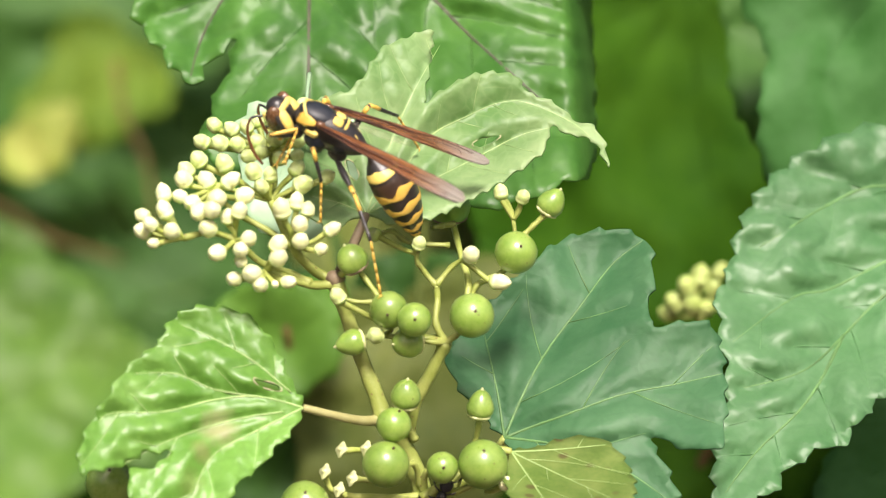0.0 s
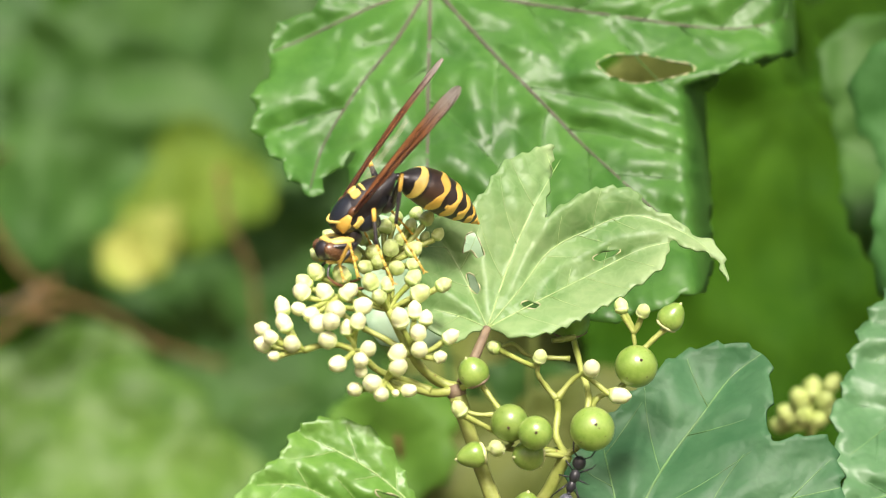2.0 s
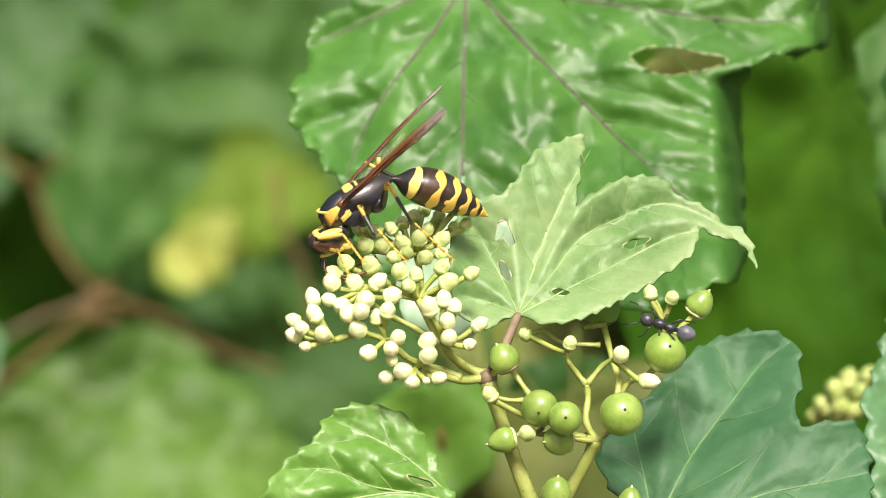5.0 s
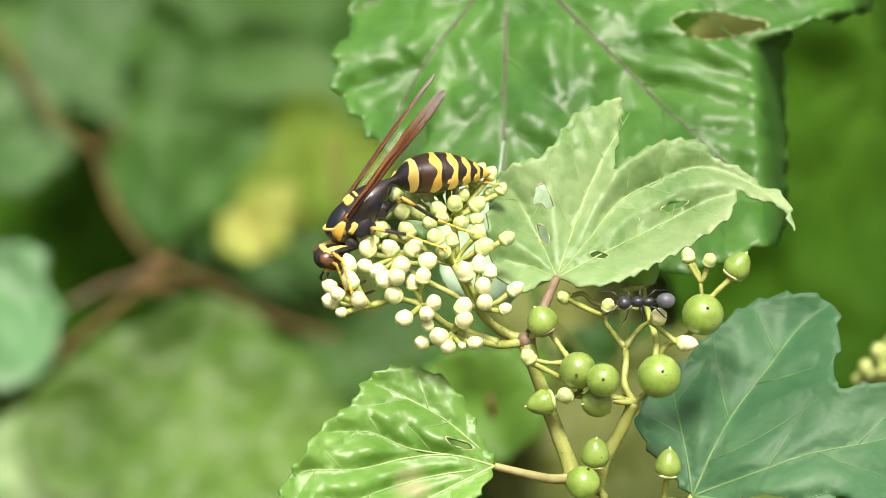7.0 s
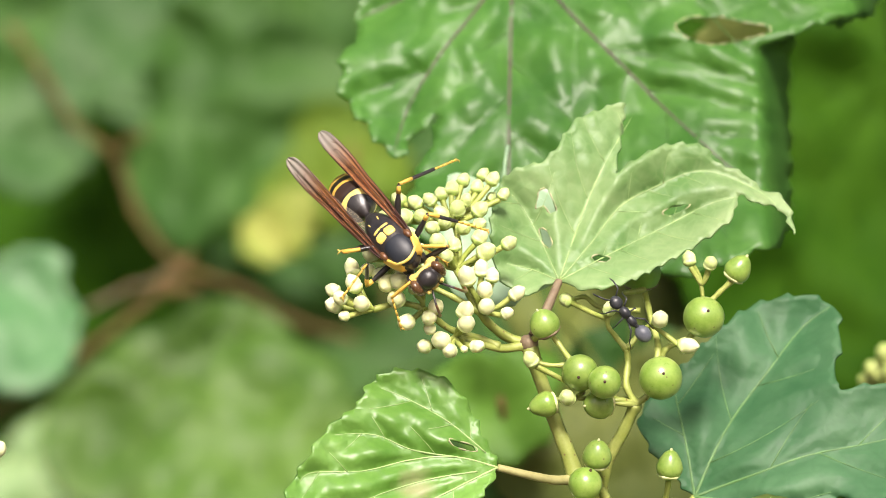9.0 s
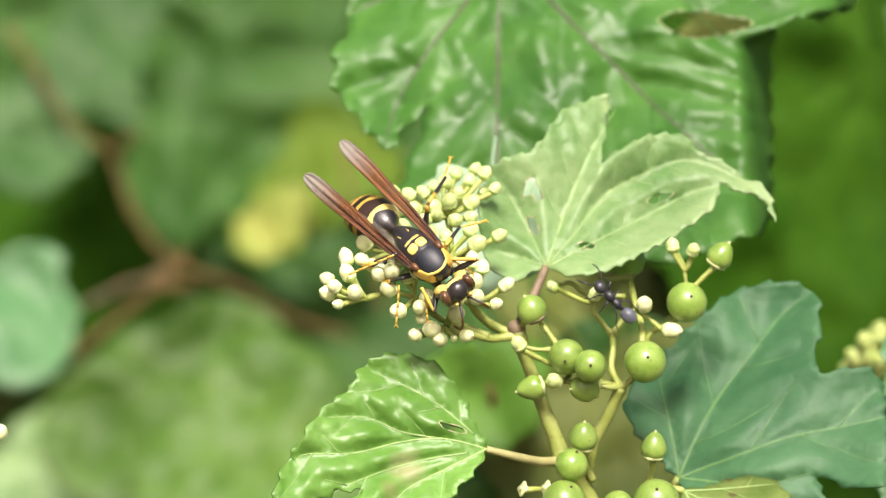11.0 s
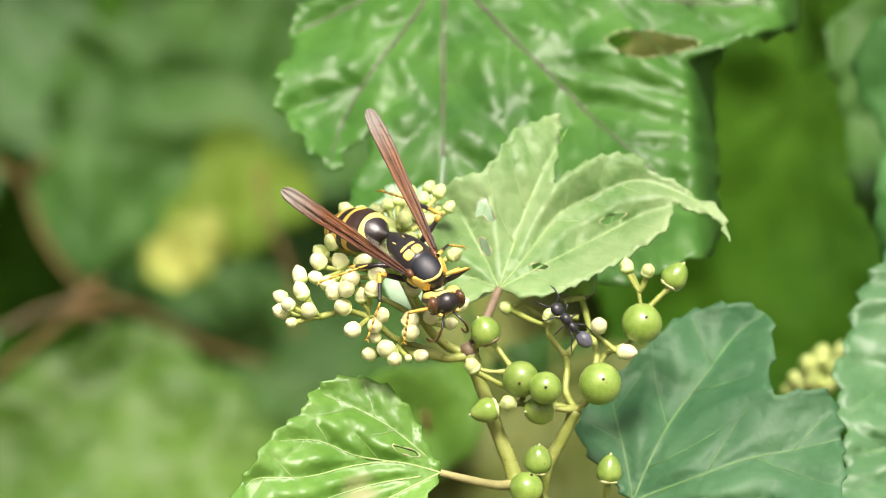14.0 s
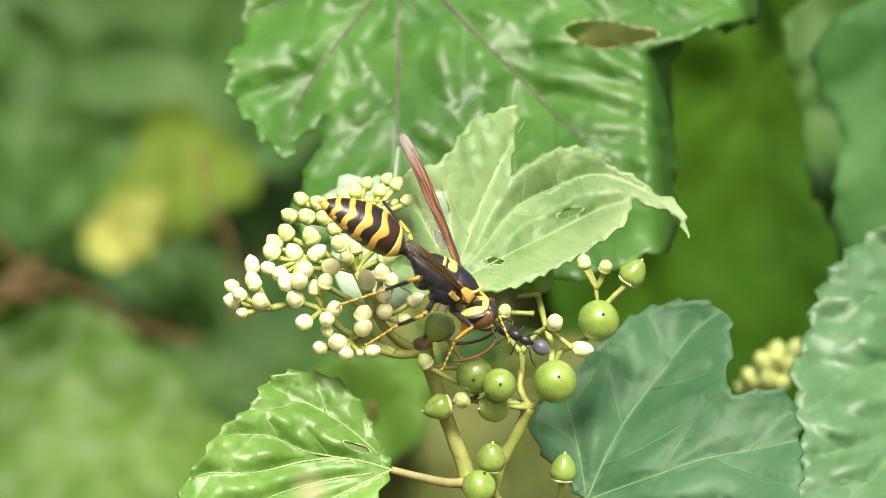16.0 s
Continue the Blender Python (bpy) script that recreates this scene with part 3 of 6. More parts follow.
leaf("large blue-green wrinkled leaf at the edge", LEAF_EDGE, VEIN_GREEN,
    (82.5, 40, -6.24), (-0.609, -0.55, -0.572), (-0.78, 0.283, 0.559),
    [(0, 0), (-6.9, 9.3), (-6.9, 15), (-4.1, 18.1), (2.4, 20.2), (10.3, 21.2), (17.1, 19.9), (23.3, 17.2), (26.8, 16.3), (31.3, 13), (34, 10.3), (39.3, 6.9), (45.1, 4.2), (50.6, 0.2), (48.5, -1.8), (43.8, -3.0), (40.5, -2.6), (36.6, -3.6), (33, -5.2), (28.6, -4.6), (24.3, -5.6), (17, -8.1), (6.7, -6.1)],
    [[(0, 0), (13.1, 2.0), (21.5, 2.3), (29, 3.1), (35.9, 7.0)], [(0, 0), (8.5, 4.2), (17.2, 7.1), (21.1, 9.6), (31.7, 11.5)], [(0, 0), (0.1, 10.6), (8.5, 14.5), (18.4, 16.7)], [(21.5, 2.3), (32, 0.4), (42, 0.8), (49, 0.3)]],
    [],
    gap=9, quilt=1.5, rounded=True, ridge=1.1, cells=0.7, wave=1.4, round_teeth=True, side_mat=LEAF_EDGE, seed=9, vein_r=0.2, tooth=0.9, pitch=4.5, grid=1.0,
    petiole=[(87.96, 50, -3.74), (95.6, 60, -1.15), (105.87, 80, -0.59)], petiole_r=0.8)
leaf("large glossy green quilted leaf with a torn gap", LEAF_BACK, VEIN_BROWN,
    (7.72, 56, 36.88), (0.025, -0.519, -0.854), (0.999, -0.025, 0.044),
    [(0, 0), (-3.4, -3.4), (-1.2, -8.8), (2.2, -12.9), (5.6, -18), (8, -19.2), (10.8, -18.5), (13.9, -20.5), (19.4, -20.9), (22.6, -19), (26.5, -16.6), (28.5, -14.7), (25.4, -12.6), (23.1, -9.9), (23.4, -9.2), (26.7, -10.2), (30.2, -11.4), (35.8, -13.6), (39.5, -12.6), (41.9, -6.2), (43.8, -3.1), (44.6, -1.3), (43.6, 1.4), (43.2, 4.6), (44.7, 7.7), (46.5, 12), (46.8, 17.8), (46.2, 22.1), (44.4, 26.5), (42.1, 31.4), (35.4, 32.6), (29.4, 33.2), (23.2, 33.4), (17.4, 34.4), (15.6, 34.2), (14.9, 32.8), (13.9, 32.8), (13.2, 35), (12.6, 38), (11.6, 42.7), (5.4, 47.1), (-2.7, 46.4), (-9.7, 37.4), (-11.2, 24), (-7.7, 10.3), (-4.7, 3.4)],
    [[(0, 0), (14.4, -0.8), (33, -1.5), (40.1, -1.3), (44.3, -1.2)], [(0, 0), (10, 6.8), (18.2, 13.1), (26.3, 19.3), (35.9, 27.9), (38.4, 33.6)], [(0, 0), (7.9, -4.4), (14.8, -9.3), (22.4, -13.4), (28.2, -15)], [(0, 0), (2.9, 9.8), (5.9, 23), (8.1, 36.2), (5.3, 45.1)], [(0, 0), (2.9, -6.9), (6.6, -14.4), (8.8, -19.1)]],
    [[(12.3, 19.0), (11.1, 21.1), (11.2, 24.7), (12.3, 27.6), (12.9, 30.2), (13.9, 30.4), (14.6, 28), (15.1, 25.5), (15.3, 23.2), (14.2, 20.6)]],
    gap=9, quilt=1.1, rounded=True, ridge=1.0, cells=0.7, wave=1.3, side_mat=LEAF_BACK, seed=11, vein_r=0.25, tooth=0.9, pitch=4.8, grid=0.8, round_teeth=True, curl=((12, 16), (40, 28), 0.9),
    petiole=[(7.19, 68, 44.36), (6.17, 85, 55.3), (5.23, 110, 69)], petiole_r=0.9)
leaf("small curled mottled olive leaf", LEAF_CURL, VEIN_PALE,
    (28.22, 0, -28.67), (0.745, -0.57, -0.347), (0.664, 0.685, 0.3),
    [(0, -0), (1.1, 3), (1.5, 6), (3.3, 9.1), (6.1, 9.5), (9.9, 7.4), (13.5, 4), (16.8, -2.3), (17.2, -8.6), (13.3, -11.3), (7.8, -8.8), (3.3, -5.1)],
    [[(0, -0), (6.5, 0.1), (13.1, 0.5)], [(0, -0), (8.2, -4.9), (14.5, -9)], [(0, -0), (2.7, 3.9), (5.7, 9)]],
    [],
    gap=5, quilt=0.3, wave=1.0, seed=13, vein_r=0.09, cup=(0.25, 0.25), petiole=[(26.09, 0, -28.66), (21.84, 0, -31.69), (18.5, 0, -33.63)], petiole_r=0.5)


def wild_leaf(label, mat, vein_mat, centre, size, turn, tilt=(0, 0), seed=1, lobes=3, depth=0.55, **more):
    """A leaf of the hedge behind: a heart with blunt lobes, turned in the picture plane and tipped."""
    rng = random.Random(seed)
    out = []
    for k in range(22):
        a = math.pi * (2 * k / 22 - 1)
        r = size * (0.52 + depth * 0.5 * abs(math.cos(lobes * a / 2)) + 0.05 * rng.uniform(-1, 1)) * (0.72 + 0.28 * math.cos(a))
        out.append((r * math.cos(a) + size * 0.22, r * math.sin(a) * 1.15))
    veins = [[(0, 0), (size * 0.4, 0), (size * 0.85, 0)]]
    for s in (-1, 1):
        veins.append([(0, 0), (size * 0.25, s * size * 0.18), (size * 0.5, s * size * 0.3)])
        veins.append([(0, 0), (size * 0.08, s * size * 0.2), (size * 0.1, s * size * 0.36)])
    e = Euler((radians(tilt[0]), 0, radians(tilt[1]))).to_matrix()
    a = radians(turn)
    u = e @ Vector((math.cos(a), 0, math.sin(a)))
    v = e @ Vector((-math.sin(a), 0, math.cos(a)))
    c = Vector(centre) - u * size * 0.35
    args = dict(gap=size * 0.14, quilt=size * 0.016, wave=2.4, rounded=True, seed=seed, vein_r=size * 0.006, tooth=0.8, pitch=5, grid=max(1.5, size / 28))
    far_end = c - u * size * 0.45
    args.update(petiole=[tuple(c - u * size * 0.2 + Vector((0, size * 0.08, 0))), tuple(far_end + Vector((0, size * 0.3, -size * 0.1)))], petiole_r=size * 0.014, petiole_mat=mat)
    args.update(more)
    return leaf(label, mat, vein_mat, tuple(c), tuple(u), tuple(v), out, veins, **args)


# the hedge behind, from the near leaves to the far ones
for label, mat, place, size, turn, tilt, seed in (
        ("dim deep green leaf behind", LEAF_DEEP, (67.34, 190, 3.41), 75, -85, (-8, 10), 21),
        ("deep green leaf darkened as if in shade", LEAF_DEEP, (85.93, 210, 12.12), 44, -95, (-10, -10), 22),
        ("deep green leaf darkened as if in shade", LEAF_DEEP, (65.28, 230, 1.1), 72, -80, (0, 8), 23),
        ("deep green leaf darkened as if in shade", LEAF_DEEP, (47.95, 210, -27.49), 60, -85, (0, 8), 37),
        # added leaf, stands for the young leaf's lobe that folds back
        ("pale teal leaf standing in for the young leaf lobe", LEAF_TEAL, (6.0, 20, 3.0), 14, -95, (-15, 0), 24),
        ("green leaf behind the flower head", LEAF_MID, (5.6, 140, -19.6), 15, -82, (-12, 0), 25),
        ("broad deep green leaf darkened as if in shade", LEAF_DEEP, (71.9, 290, 12.13), 105, -95, (-22, 0), 41),
        ("broad deep green leaf darkened as if in shade", LEAF_DEEP, (80.95, 260, -7.46), 92, -85, (-22, 0), 42),
        ("dark teal-green blurred leaf behind", LEAF_FAR, (-51.47, 490.46, 27.73), 46.56, -10, (-10, 0), 26),
        ("grey-green sheeny leaf up high", LEAF_SHEEN, (-72.0, 562.24, 48.5), 40, -140, (-35, 10), 27),
        ("soft green leaf behind vines", LEAF_DEEP, (-90.69, 598.13, 15.23), 57.75, -70, (-10, 20), 28),
        ("soft green leaf behind vines", LEAF_FAR, (-101.32, 645.98, 44.09), 51.97, -90, (-10, 0), 39),
        ("lime green sunlit leaf behind", LEAF_LIME, (-26.5, 450, 18.5), 24, -130, (-15, -10), 29),
        ("light green blurred leaf below", LEAF_SOFT, (-50.29, 406.73, -33), 46, -165, (-25, 0), 30),
        ("light green blurred leaf below", LEAF_SOFT, (-34.33, 358.88, -36.13), 43.73, -140, (-30, 0), 38),
        ("soft green blurred leaf below", LEAF_FAR, (-14.63, 454.57, -30.8), 48.57, -60, (-20, 0), 31),
        ("sheeny blue-green leaf at the edge", LEAF_EDGE, (-82.5, 334.95, -10.0), 24, -60, (-30, 0), 32),
        ("pale yellow-green leaf low down", LEAF_PALE, (-83.61, 430.65, -45.49), 32.58, -40, (-30, 0), 33),
        ("light green blurred leaf below", LEAF_SOFT, (-71.67, 478.5, -44.19), 41.54, -80, (-25, 0), 40),
        ("olive green leaf behind berries", LEAF_OLIVE, (23.24, 195, -12.23), 33, -100, (-15, 0), 34),
        ("soft green leaf behind berries", LEAF_FAR, (16.37, 162, -28.55), 42, -80, (-15, 0), 43),
        ("olive green leaf behind berries", LEAF_OLIVE, (26.66, 158, -28.4), 34, -60, (-15, 0), 44),
        ("olive green leaf behind berries", LEAF_OLIVE, (22.97, 154, -30.62), 36, -95, (-15, 0), 46),
        ("dull green wavy leaf farther back", LEAF_FAR, (77.43, 105, 21.1), 34, -100, (-10, 0), 47),
        ("dim teal-green leaf deep behind", LEAF_FAR, (-25.25, 560, 50.24), 52, -60, (-10, 10), 48),
        ("dim teal-green leaf deep behind", LEAF_SHEEN, (-40.14, 600, 44.22), 44, -100, (-10, -10), 49),
        ("dim teal-green leaf deep behind", LEAF_FAR, (-10.51, 590, 29.95), 44, -120, (-10, 0), 50),
        ("dull green blurred leaf behind the stem", LEAF_FAR, (8.32, 156, -34.67), 34, -120, (-20, 0), 45),
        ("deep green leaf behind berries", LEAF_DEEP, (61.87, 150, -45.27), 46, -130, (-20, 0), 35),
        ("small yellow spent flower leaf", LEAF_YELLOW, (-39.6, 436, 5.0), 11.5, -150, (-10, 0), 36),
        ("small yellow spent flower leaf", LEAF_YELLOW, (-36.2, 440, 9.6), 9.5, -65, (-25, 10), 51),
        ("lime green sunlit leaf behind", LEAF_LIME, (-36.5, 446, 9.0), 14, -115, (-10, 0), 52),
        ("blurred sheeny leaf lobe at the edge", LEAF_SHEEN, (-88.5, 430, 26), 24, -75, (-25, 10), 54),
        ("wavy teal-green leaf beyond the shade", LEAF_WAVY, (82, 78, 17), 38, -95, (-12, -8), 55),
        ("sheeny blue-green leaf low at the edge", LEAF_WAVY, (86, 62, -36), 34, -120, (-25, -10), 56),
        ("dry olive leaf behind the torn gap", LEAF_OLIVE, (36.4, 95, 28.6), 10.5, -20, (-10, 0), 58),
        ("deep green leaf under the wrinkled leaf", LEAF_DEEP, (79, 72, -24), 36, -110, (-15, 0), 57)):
    wild_leaf(label, mat, mat, place, size, turn, tilt, seed)

# smaller leaves scattered through the blurred depth
rng = random.Random(9)
gaps = [(-45.75, 700, -10.73), (-102.58, 700, -33.84), (-100.46, 700, -15.61)]
for i in range(34):
    x, z, y = rng.uniform(-140, -10), rng.uniform(-74, 70), rng.uniform(640, 760)
    if min(math.hypot(x - g[0], z - g[2]) for g in gaps) < 27:
        continue
    wild_leaf("soft green leaf deep behind", (LEAF_FAR, LEAF_DEEP, LEAF_DEEP, LEAF_FAR)[i % 4], VEIN_GREEN, (x, y, z), rng.uniform(26, 46), rng.uniform(-170, -10),
              (rng.uniform(-30, 5), rng.uniform(-25, 25)), 60 + i, grid=2.2, quilt=0.4)

# shaded leaves at the back of the hedge, with two gaps onto the dark sheet
rng = random.Random(4)
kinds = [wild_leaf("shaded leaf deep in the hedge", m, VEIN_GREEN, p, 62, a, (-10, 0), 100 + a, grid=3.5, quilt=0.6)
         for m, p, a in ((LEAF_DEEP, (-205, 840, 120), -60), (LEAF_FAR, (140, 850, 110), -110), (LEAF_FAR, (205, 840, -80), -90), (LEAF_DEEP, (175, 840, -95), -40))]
gaps = [(-50.49, 820, -11.68), (-112.75, 820, -36.99)]
for i in range(110):
    x, z, y = rng.uniform(-270, 270), rng.uniform(-175, 190), rng.uniform(720, 930)
    if min(math.hypot(x - g[0], z - g[2]) for g in gaps) < 50:
        continue
    m = Matrix.LocRotScale(at((x, y, z)), Euler((radians(rng.uniform(-25, 10)), radians(rng.uniform(-70, 70)), radians(rng.uniform(-25, 25)))), None)
    copy_thing(kinds[i % 4], m)

# unseen leaves all round the view, added to keep the sun off the backdrop
rng = random.Random(77)
verts, faces = [], []
for i in range(5200):
    x, z, y = rng.uniform(-1.55, 1.55), rng.uniform(0.05, 3.05), rng.uniform(0.78, 1.2)
    if abs(x) < 0.26 and abs(z - 1.2) < 0.19:
        continue
    size = rng.uniform(0.045, 0.085)
    m = Matrix.LocRotScale((x, y, z), Euler((rng.uniform(-0.7, 0.3), rng.uniform(2.2, 4.1), rng.uniform(-0.7, 0.7))), None)
    k = len(verts)
    for a, b, c in ((0, 0, 0), (0.12, -0.36, -0.05), (0.42, -0.48, -0.1), (0.6, -0.28, -0.06), (1, 0, -0.12), (0.6, 0.28, -0.06), (0.42, 0.48, -0.1), (0.12, 0.36, -0.05), (0.45, 0, 0.05)):
        verts.append(m @ (Vector((b, c, a)) * size))
    faces += [(k + j, k + (j + 1) % 8, k + 8) for j in range(8)]
me = bpy.data.meshes.new("hedge_leaves")
me.from_pydata(verts, [], faces)
me.materials.append(LEAF_FAR)
tagged(new("hedge_leaves", me), "unseen leaves added to shade the back of the hedge", "leaf", kind="stuff")

# a sheet behind the leaves, near-black to stand for the shade inside the hedge
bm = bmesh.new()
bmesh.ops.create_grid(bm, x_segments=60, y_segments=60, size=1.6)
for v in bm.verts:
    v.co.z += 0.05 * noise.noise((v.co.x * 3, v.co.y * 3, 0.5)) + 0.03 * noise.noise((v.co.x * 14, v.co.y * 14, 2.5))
hedge = part("backdrop", bm, HEDGE_SHADE)
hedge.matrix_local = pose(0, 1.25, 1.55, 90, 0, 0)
tagged(hedge, "dark sheet coloured as the shade inside the hedge", "hedge", kind="structure")



# ---- stems, flower head and berries ----
def stalk_part(name, pts, radii, mat, root, base, n=10):
    bm = bmesh.new()
    line = fair([at(p) - base for p in pts])
    k = len(line) - 1
    # slightly swollen at both joints
    r = [MM * 0.8 * (radii[0] + (radii[1] - radii[0]) * i / k + 0.04 * math.sin(i * 1.7)) * (1 + 0.28 * math.exp(-(i / 1.6) ** 2) + 0.28 * math.exp(-((k - i) / 1.6) ** 2))
         for i in range(k + 1)]
    return part(name, tube(bm, line, r, n), mat, root)


def bud_mesh(name, mat, length=1.15, lobes=5, tip=None):
    bm = bmesh.new()
    prof = [(0, 0.3), (0.1, 0.62), (0.3, 0.86), (0.52, 0.97), (0.6, 0.96), (0.64, 0.89), (0.9, 0.95), (1.2, 0.92), (1.5, 0.76), (1.72, 0.5), (1.84, 0.28), (1.93, 0.2), (1.95, 0.0)]
    lathe(bm, [(z * length * MM * 0.92, r * MM * 0.95) for z, r in prof], 15, wave=lambda a, z: 1 + 0.045 * math.cos(lobes * a) * (z / (MM * 2)))
    me = bpy.data.meshes.new(name)
    bm.to_mesh(me)
    bm.free()
    me.shade_smooth()
    me.materials.append(mat)
    return me


BUD_ROUND = bud_mesh("bud", BUD)
BUD_LONG = bud_mesh("bud", BUD, 1.4, 4)
BUD_SOFT = bud_mesh("bud", BUD_GREEN, 1.2)
BUD_FAR = bud_mesh("bud", BUD_DIM, 1.2)
scar_bm = bmesh.new()
lathe(scar_bm, [(0, 0.42 * MM), (0.07 * MM, 0.36 * MM), (0.1 * MM, 0.15 * MM), (0.05 * MM, 0)], 10)
SCAR_MESH = bpy.data.meshes.new("scar")
scar_bm.to_mesh(SCAR_MESH)
scar_bm.free()
SCAR_MESH.materials.append(BUD_TIP)


def spray(root, base, fork, buds, mesh, seed, stem=STEM, scars=0.0, r0=0.28):
    """Buds on thin stalks that leave one fork; a bud is its middle and its size in millimetres."""
    rng = random.Random(seed)
    f = at(fork) - base
    for x, y, z, size in buds:
        size *= rng.uniform(0.84, 0.97)
        c = at((x, y, z)) - base
        d = (c - f)
        way = (d.normalized() + Vector((rng.uniform(-.3, .3), rng.uniform(-.5, 0.1), rng.uniform(0.0, .5)))).normalized()
        foot = c - way * size * MM
        bm = bmesh.new()
        line = fair([f, f.lerp(foot, 0.5) + Vector((rng.uniform(-.3, .3), rng.uniform(-.3, .3), rng.uniform(-.3, .1))) * MM, foot])
        tube(bm, line, [MM * (r0 * 0.85 + 0.12 * i / len(line)) for i in range(len(line))], 7)
        part("pedicel", bm, stem, root)
        b = new("bud", mesh if rng.random() > 0.25 or mesh is not BUD_ROUND else BUD_LONG)
        b.parent = root
        b.matrix_local = Matrix.Translation(foot) @ axis_turn(way) @ Matrix.Rotation(rng.uniform(0, 6), 4, "Z") @ Matrix.Scale(size, 4)
        if rng.random() < max(scars, 0.3):
            s = new("scar", SCAR_MESH)
            s.parent = b
            s.scale = [0.42 if mesh is BUD_ROUND and not scars else 0.9] * 3
            s.location = (0, 0, 1.78 * MM)


N1 = (9.22, -1, -10.06)
head_base = at(N1)
flower_head = thing("flower_cluster", head_base, "cluster of cream-white flower buds on green stalks", "flower")
# forks of the flower head
FORK_LOW = (1.18, -4, -9.2)
FORK_LEFT = (-7.69, -7, -6.21)
FORK_MID = (-2.19, -6, -6.1)
FORK_UP = (1.48, -2, -1.81)
FORK_TOP = (1.16, 1, 3.47)
FORK_RIGHT = (3.95, -3, -6.44)
FORK_IN = (-4.98, -4, -0.88)
stalk_part("stalk", [N1, (6.11, -2, -10.47), FORK_LOW], (0.72, 0.45), STEM, flower_head, head_base)
stalk_part("stalk", [N1, (6.43, -1, -8.94), FORK_RIGHT, FORK_UP], (0.75, 0.5), STEM, flower_head, head_base)
stalk_part("stalk", [FORK_UP, (1.66, 0, 0.67), FORK_TOP], (0.5, 0.4), STEM, flower_head, head_base)
stalk_part("stalk", [(6.11, -2, -10.3), (3.95, -2.6, -9.4), (0.56, -4, -8.28), FORK_MID, (-4.95, -6, -5.49), FORK_LEFT], (0.55, 0.4), STEM, flower_head, head_base)
stalk_part("stalk", [FORK_RIGHT, (1.18, -3, -4.9), (-2.53, -3, -3.04), FORK_IN], (0.45, 0.35), STEM, flower_head, head_base)

spray(flower_head, head_base, FORK_LEFT, [(*(-11.95, -8, -5.65), 1.15), (*(-12.1, -7, -4.06), 0.9), (*(-9.69, -8, -3.51), 1.1), (*(-10.82, -9, -6.86), 0.75),
      (*(-8.93, -9, -5.46), 1.0), (*(-9.98, -6, -1.8), 1.05), (*(-11.22, -10, -4.84), 1.0)], BUD_ROUND, 1)
spray(flower_head, head_base, FORK_MID, [(*(-5.16, -8, -4.98), 1.1), (*(-4.05, -9, -7.54), 1.1), (*(-1.54, -9, -7.05), 1.1), (*(-0.75, -9, -5.77), 1.05),
      (*(-3.09, -7, -3.64), 0.95), (*(-1.92, -8, -2.9), 1.05), (*(-1.43, -8, -8.28), 0.8)], BUD_ROUND, 2)
spray(flower_head, head_base, FORK_LOW, [(*(-2.12, -7, -10.2), 1.0), (*(-0.27, -8, -9.51), 1.15), (*(0.71, -8, -10.67), 0.95), (*(3.64, -7, -10.2), 0.85),
      (*(2.54, -7, -7.63), 1.1), (*(2.42, -7, -6.22), 1.15), (*(2.3, -7, -10.51), 0.5)], BUD_ROUND, 3, scars=0.6)
spray(flower_head, head_base, FORK_RIGHT, [(*(4.57, -6, -3.96), 1.1), (*(4.75, -6, -5.8), 1.1), (*(7.03, -5, -6.55), 0.85), (*(5.37, -4, -2.43), 0.95),
      (*(4.14, -4, -1.81), 0.95), (*(2.6, -5, -2.67), 1.2), (*(7.96, -4, -4.46), 0.95)], BUD_ROUND, 4)
spray(flower_head, head_base, FORK_IN, [(*(-1.38, -7, -1.31), 1.15), (*(-4.3, -8, -1.8), 1.15), (*(-6.14, -8, -3.33), 1.15), (*(-4.78, -9, -3.02), 1.1),
      (*(-5.59, -4, 0.04), 1.1), (*(-3.12, -5, 0.04), 1.1), (*(-6.91, -6, -2.41), 1.0), (*(-8.32, -6, -1.8), 0.95), (*(-8.04, -5, 0.04), 1.1)], BUD_ROUND, 5)
spray(flower_head, head_base, FORK_UP, [(*(4.7, -4, 0.22), 1.15), (*(7.17, -3, 1.15), 1.0), (*(3.96, -2, 1.77), 1.0), (*(1.18, -3, 0.97), 0.9), (*(-3.76, -3, 1.9), 1.15),
      (*(-0.66, -4, 1.27), 1.05), (*(0.27, -5, -0.27), 0.9), (*(-6.54, -3, 2.21), 1.15), (*(-7.77, -3, 0.97), 1.05)], BUD_SOFT, 6, scars=0.3)
spray(flower_head, head_base, FORK_TOP, [(*(5.39, 2, 8.27), 0.95), (*(6.58, 2, 6.58), 0.85), (*(3.96, 0, 4.88), 1.0), (*(2.41, 0, 5.94), 0.8), (*(3.96, -1, 3.26), 0.85),
      (*(1.48, -1, 5), 1.0), (*(-0.38, -1, 4.38), 1.0), (*(0.06, -2, 3.44), 0.95), (*(-1.63, 1, 5.96), 0.95), (*(0.84, 3, 7.23), 0.95),
      (*(-1.3, -2, 2.83), 1.0), (*(2.17, -2, 2.82), 0.95), (*(-3.2, 2, 5.66), 1.0), (*(5.21, 3, 6.29), 0.7), (*(3.65, 3, 7.41), 0.9)], BUD_SOFT, 7, scars=0.3)
spray(flower_head, head_base, FORK_TOP, [(*(-2.55, -1, 4.07), 1.05), (*(-4.4, -1, 4.07), 1.1), (*(-6.28, 0, 4.08), 1.05), (*(-5.09, 3, 5.98), 1.0), (*(-0.41, 3, 6.6), 0.9),
      (*(2.08, 5, 8.19), 0.9), (*(4.28, 6, 8.83), 0.85)], BUD_SOFT, 8)

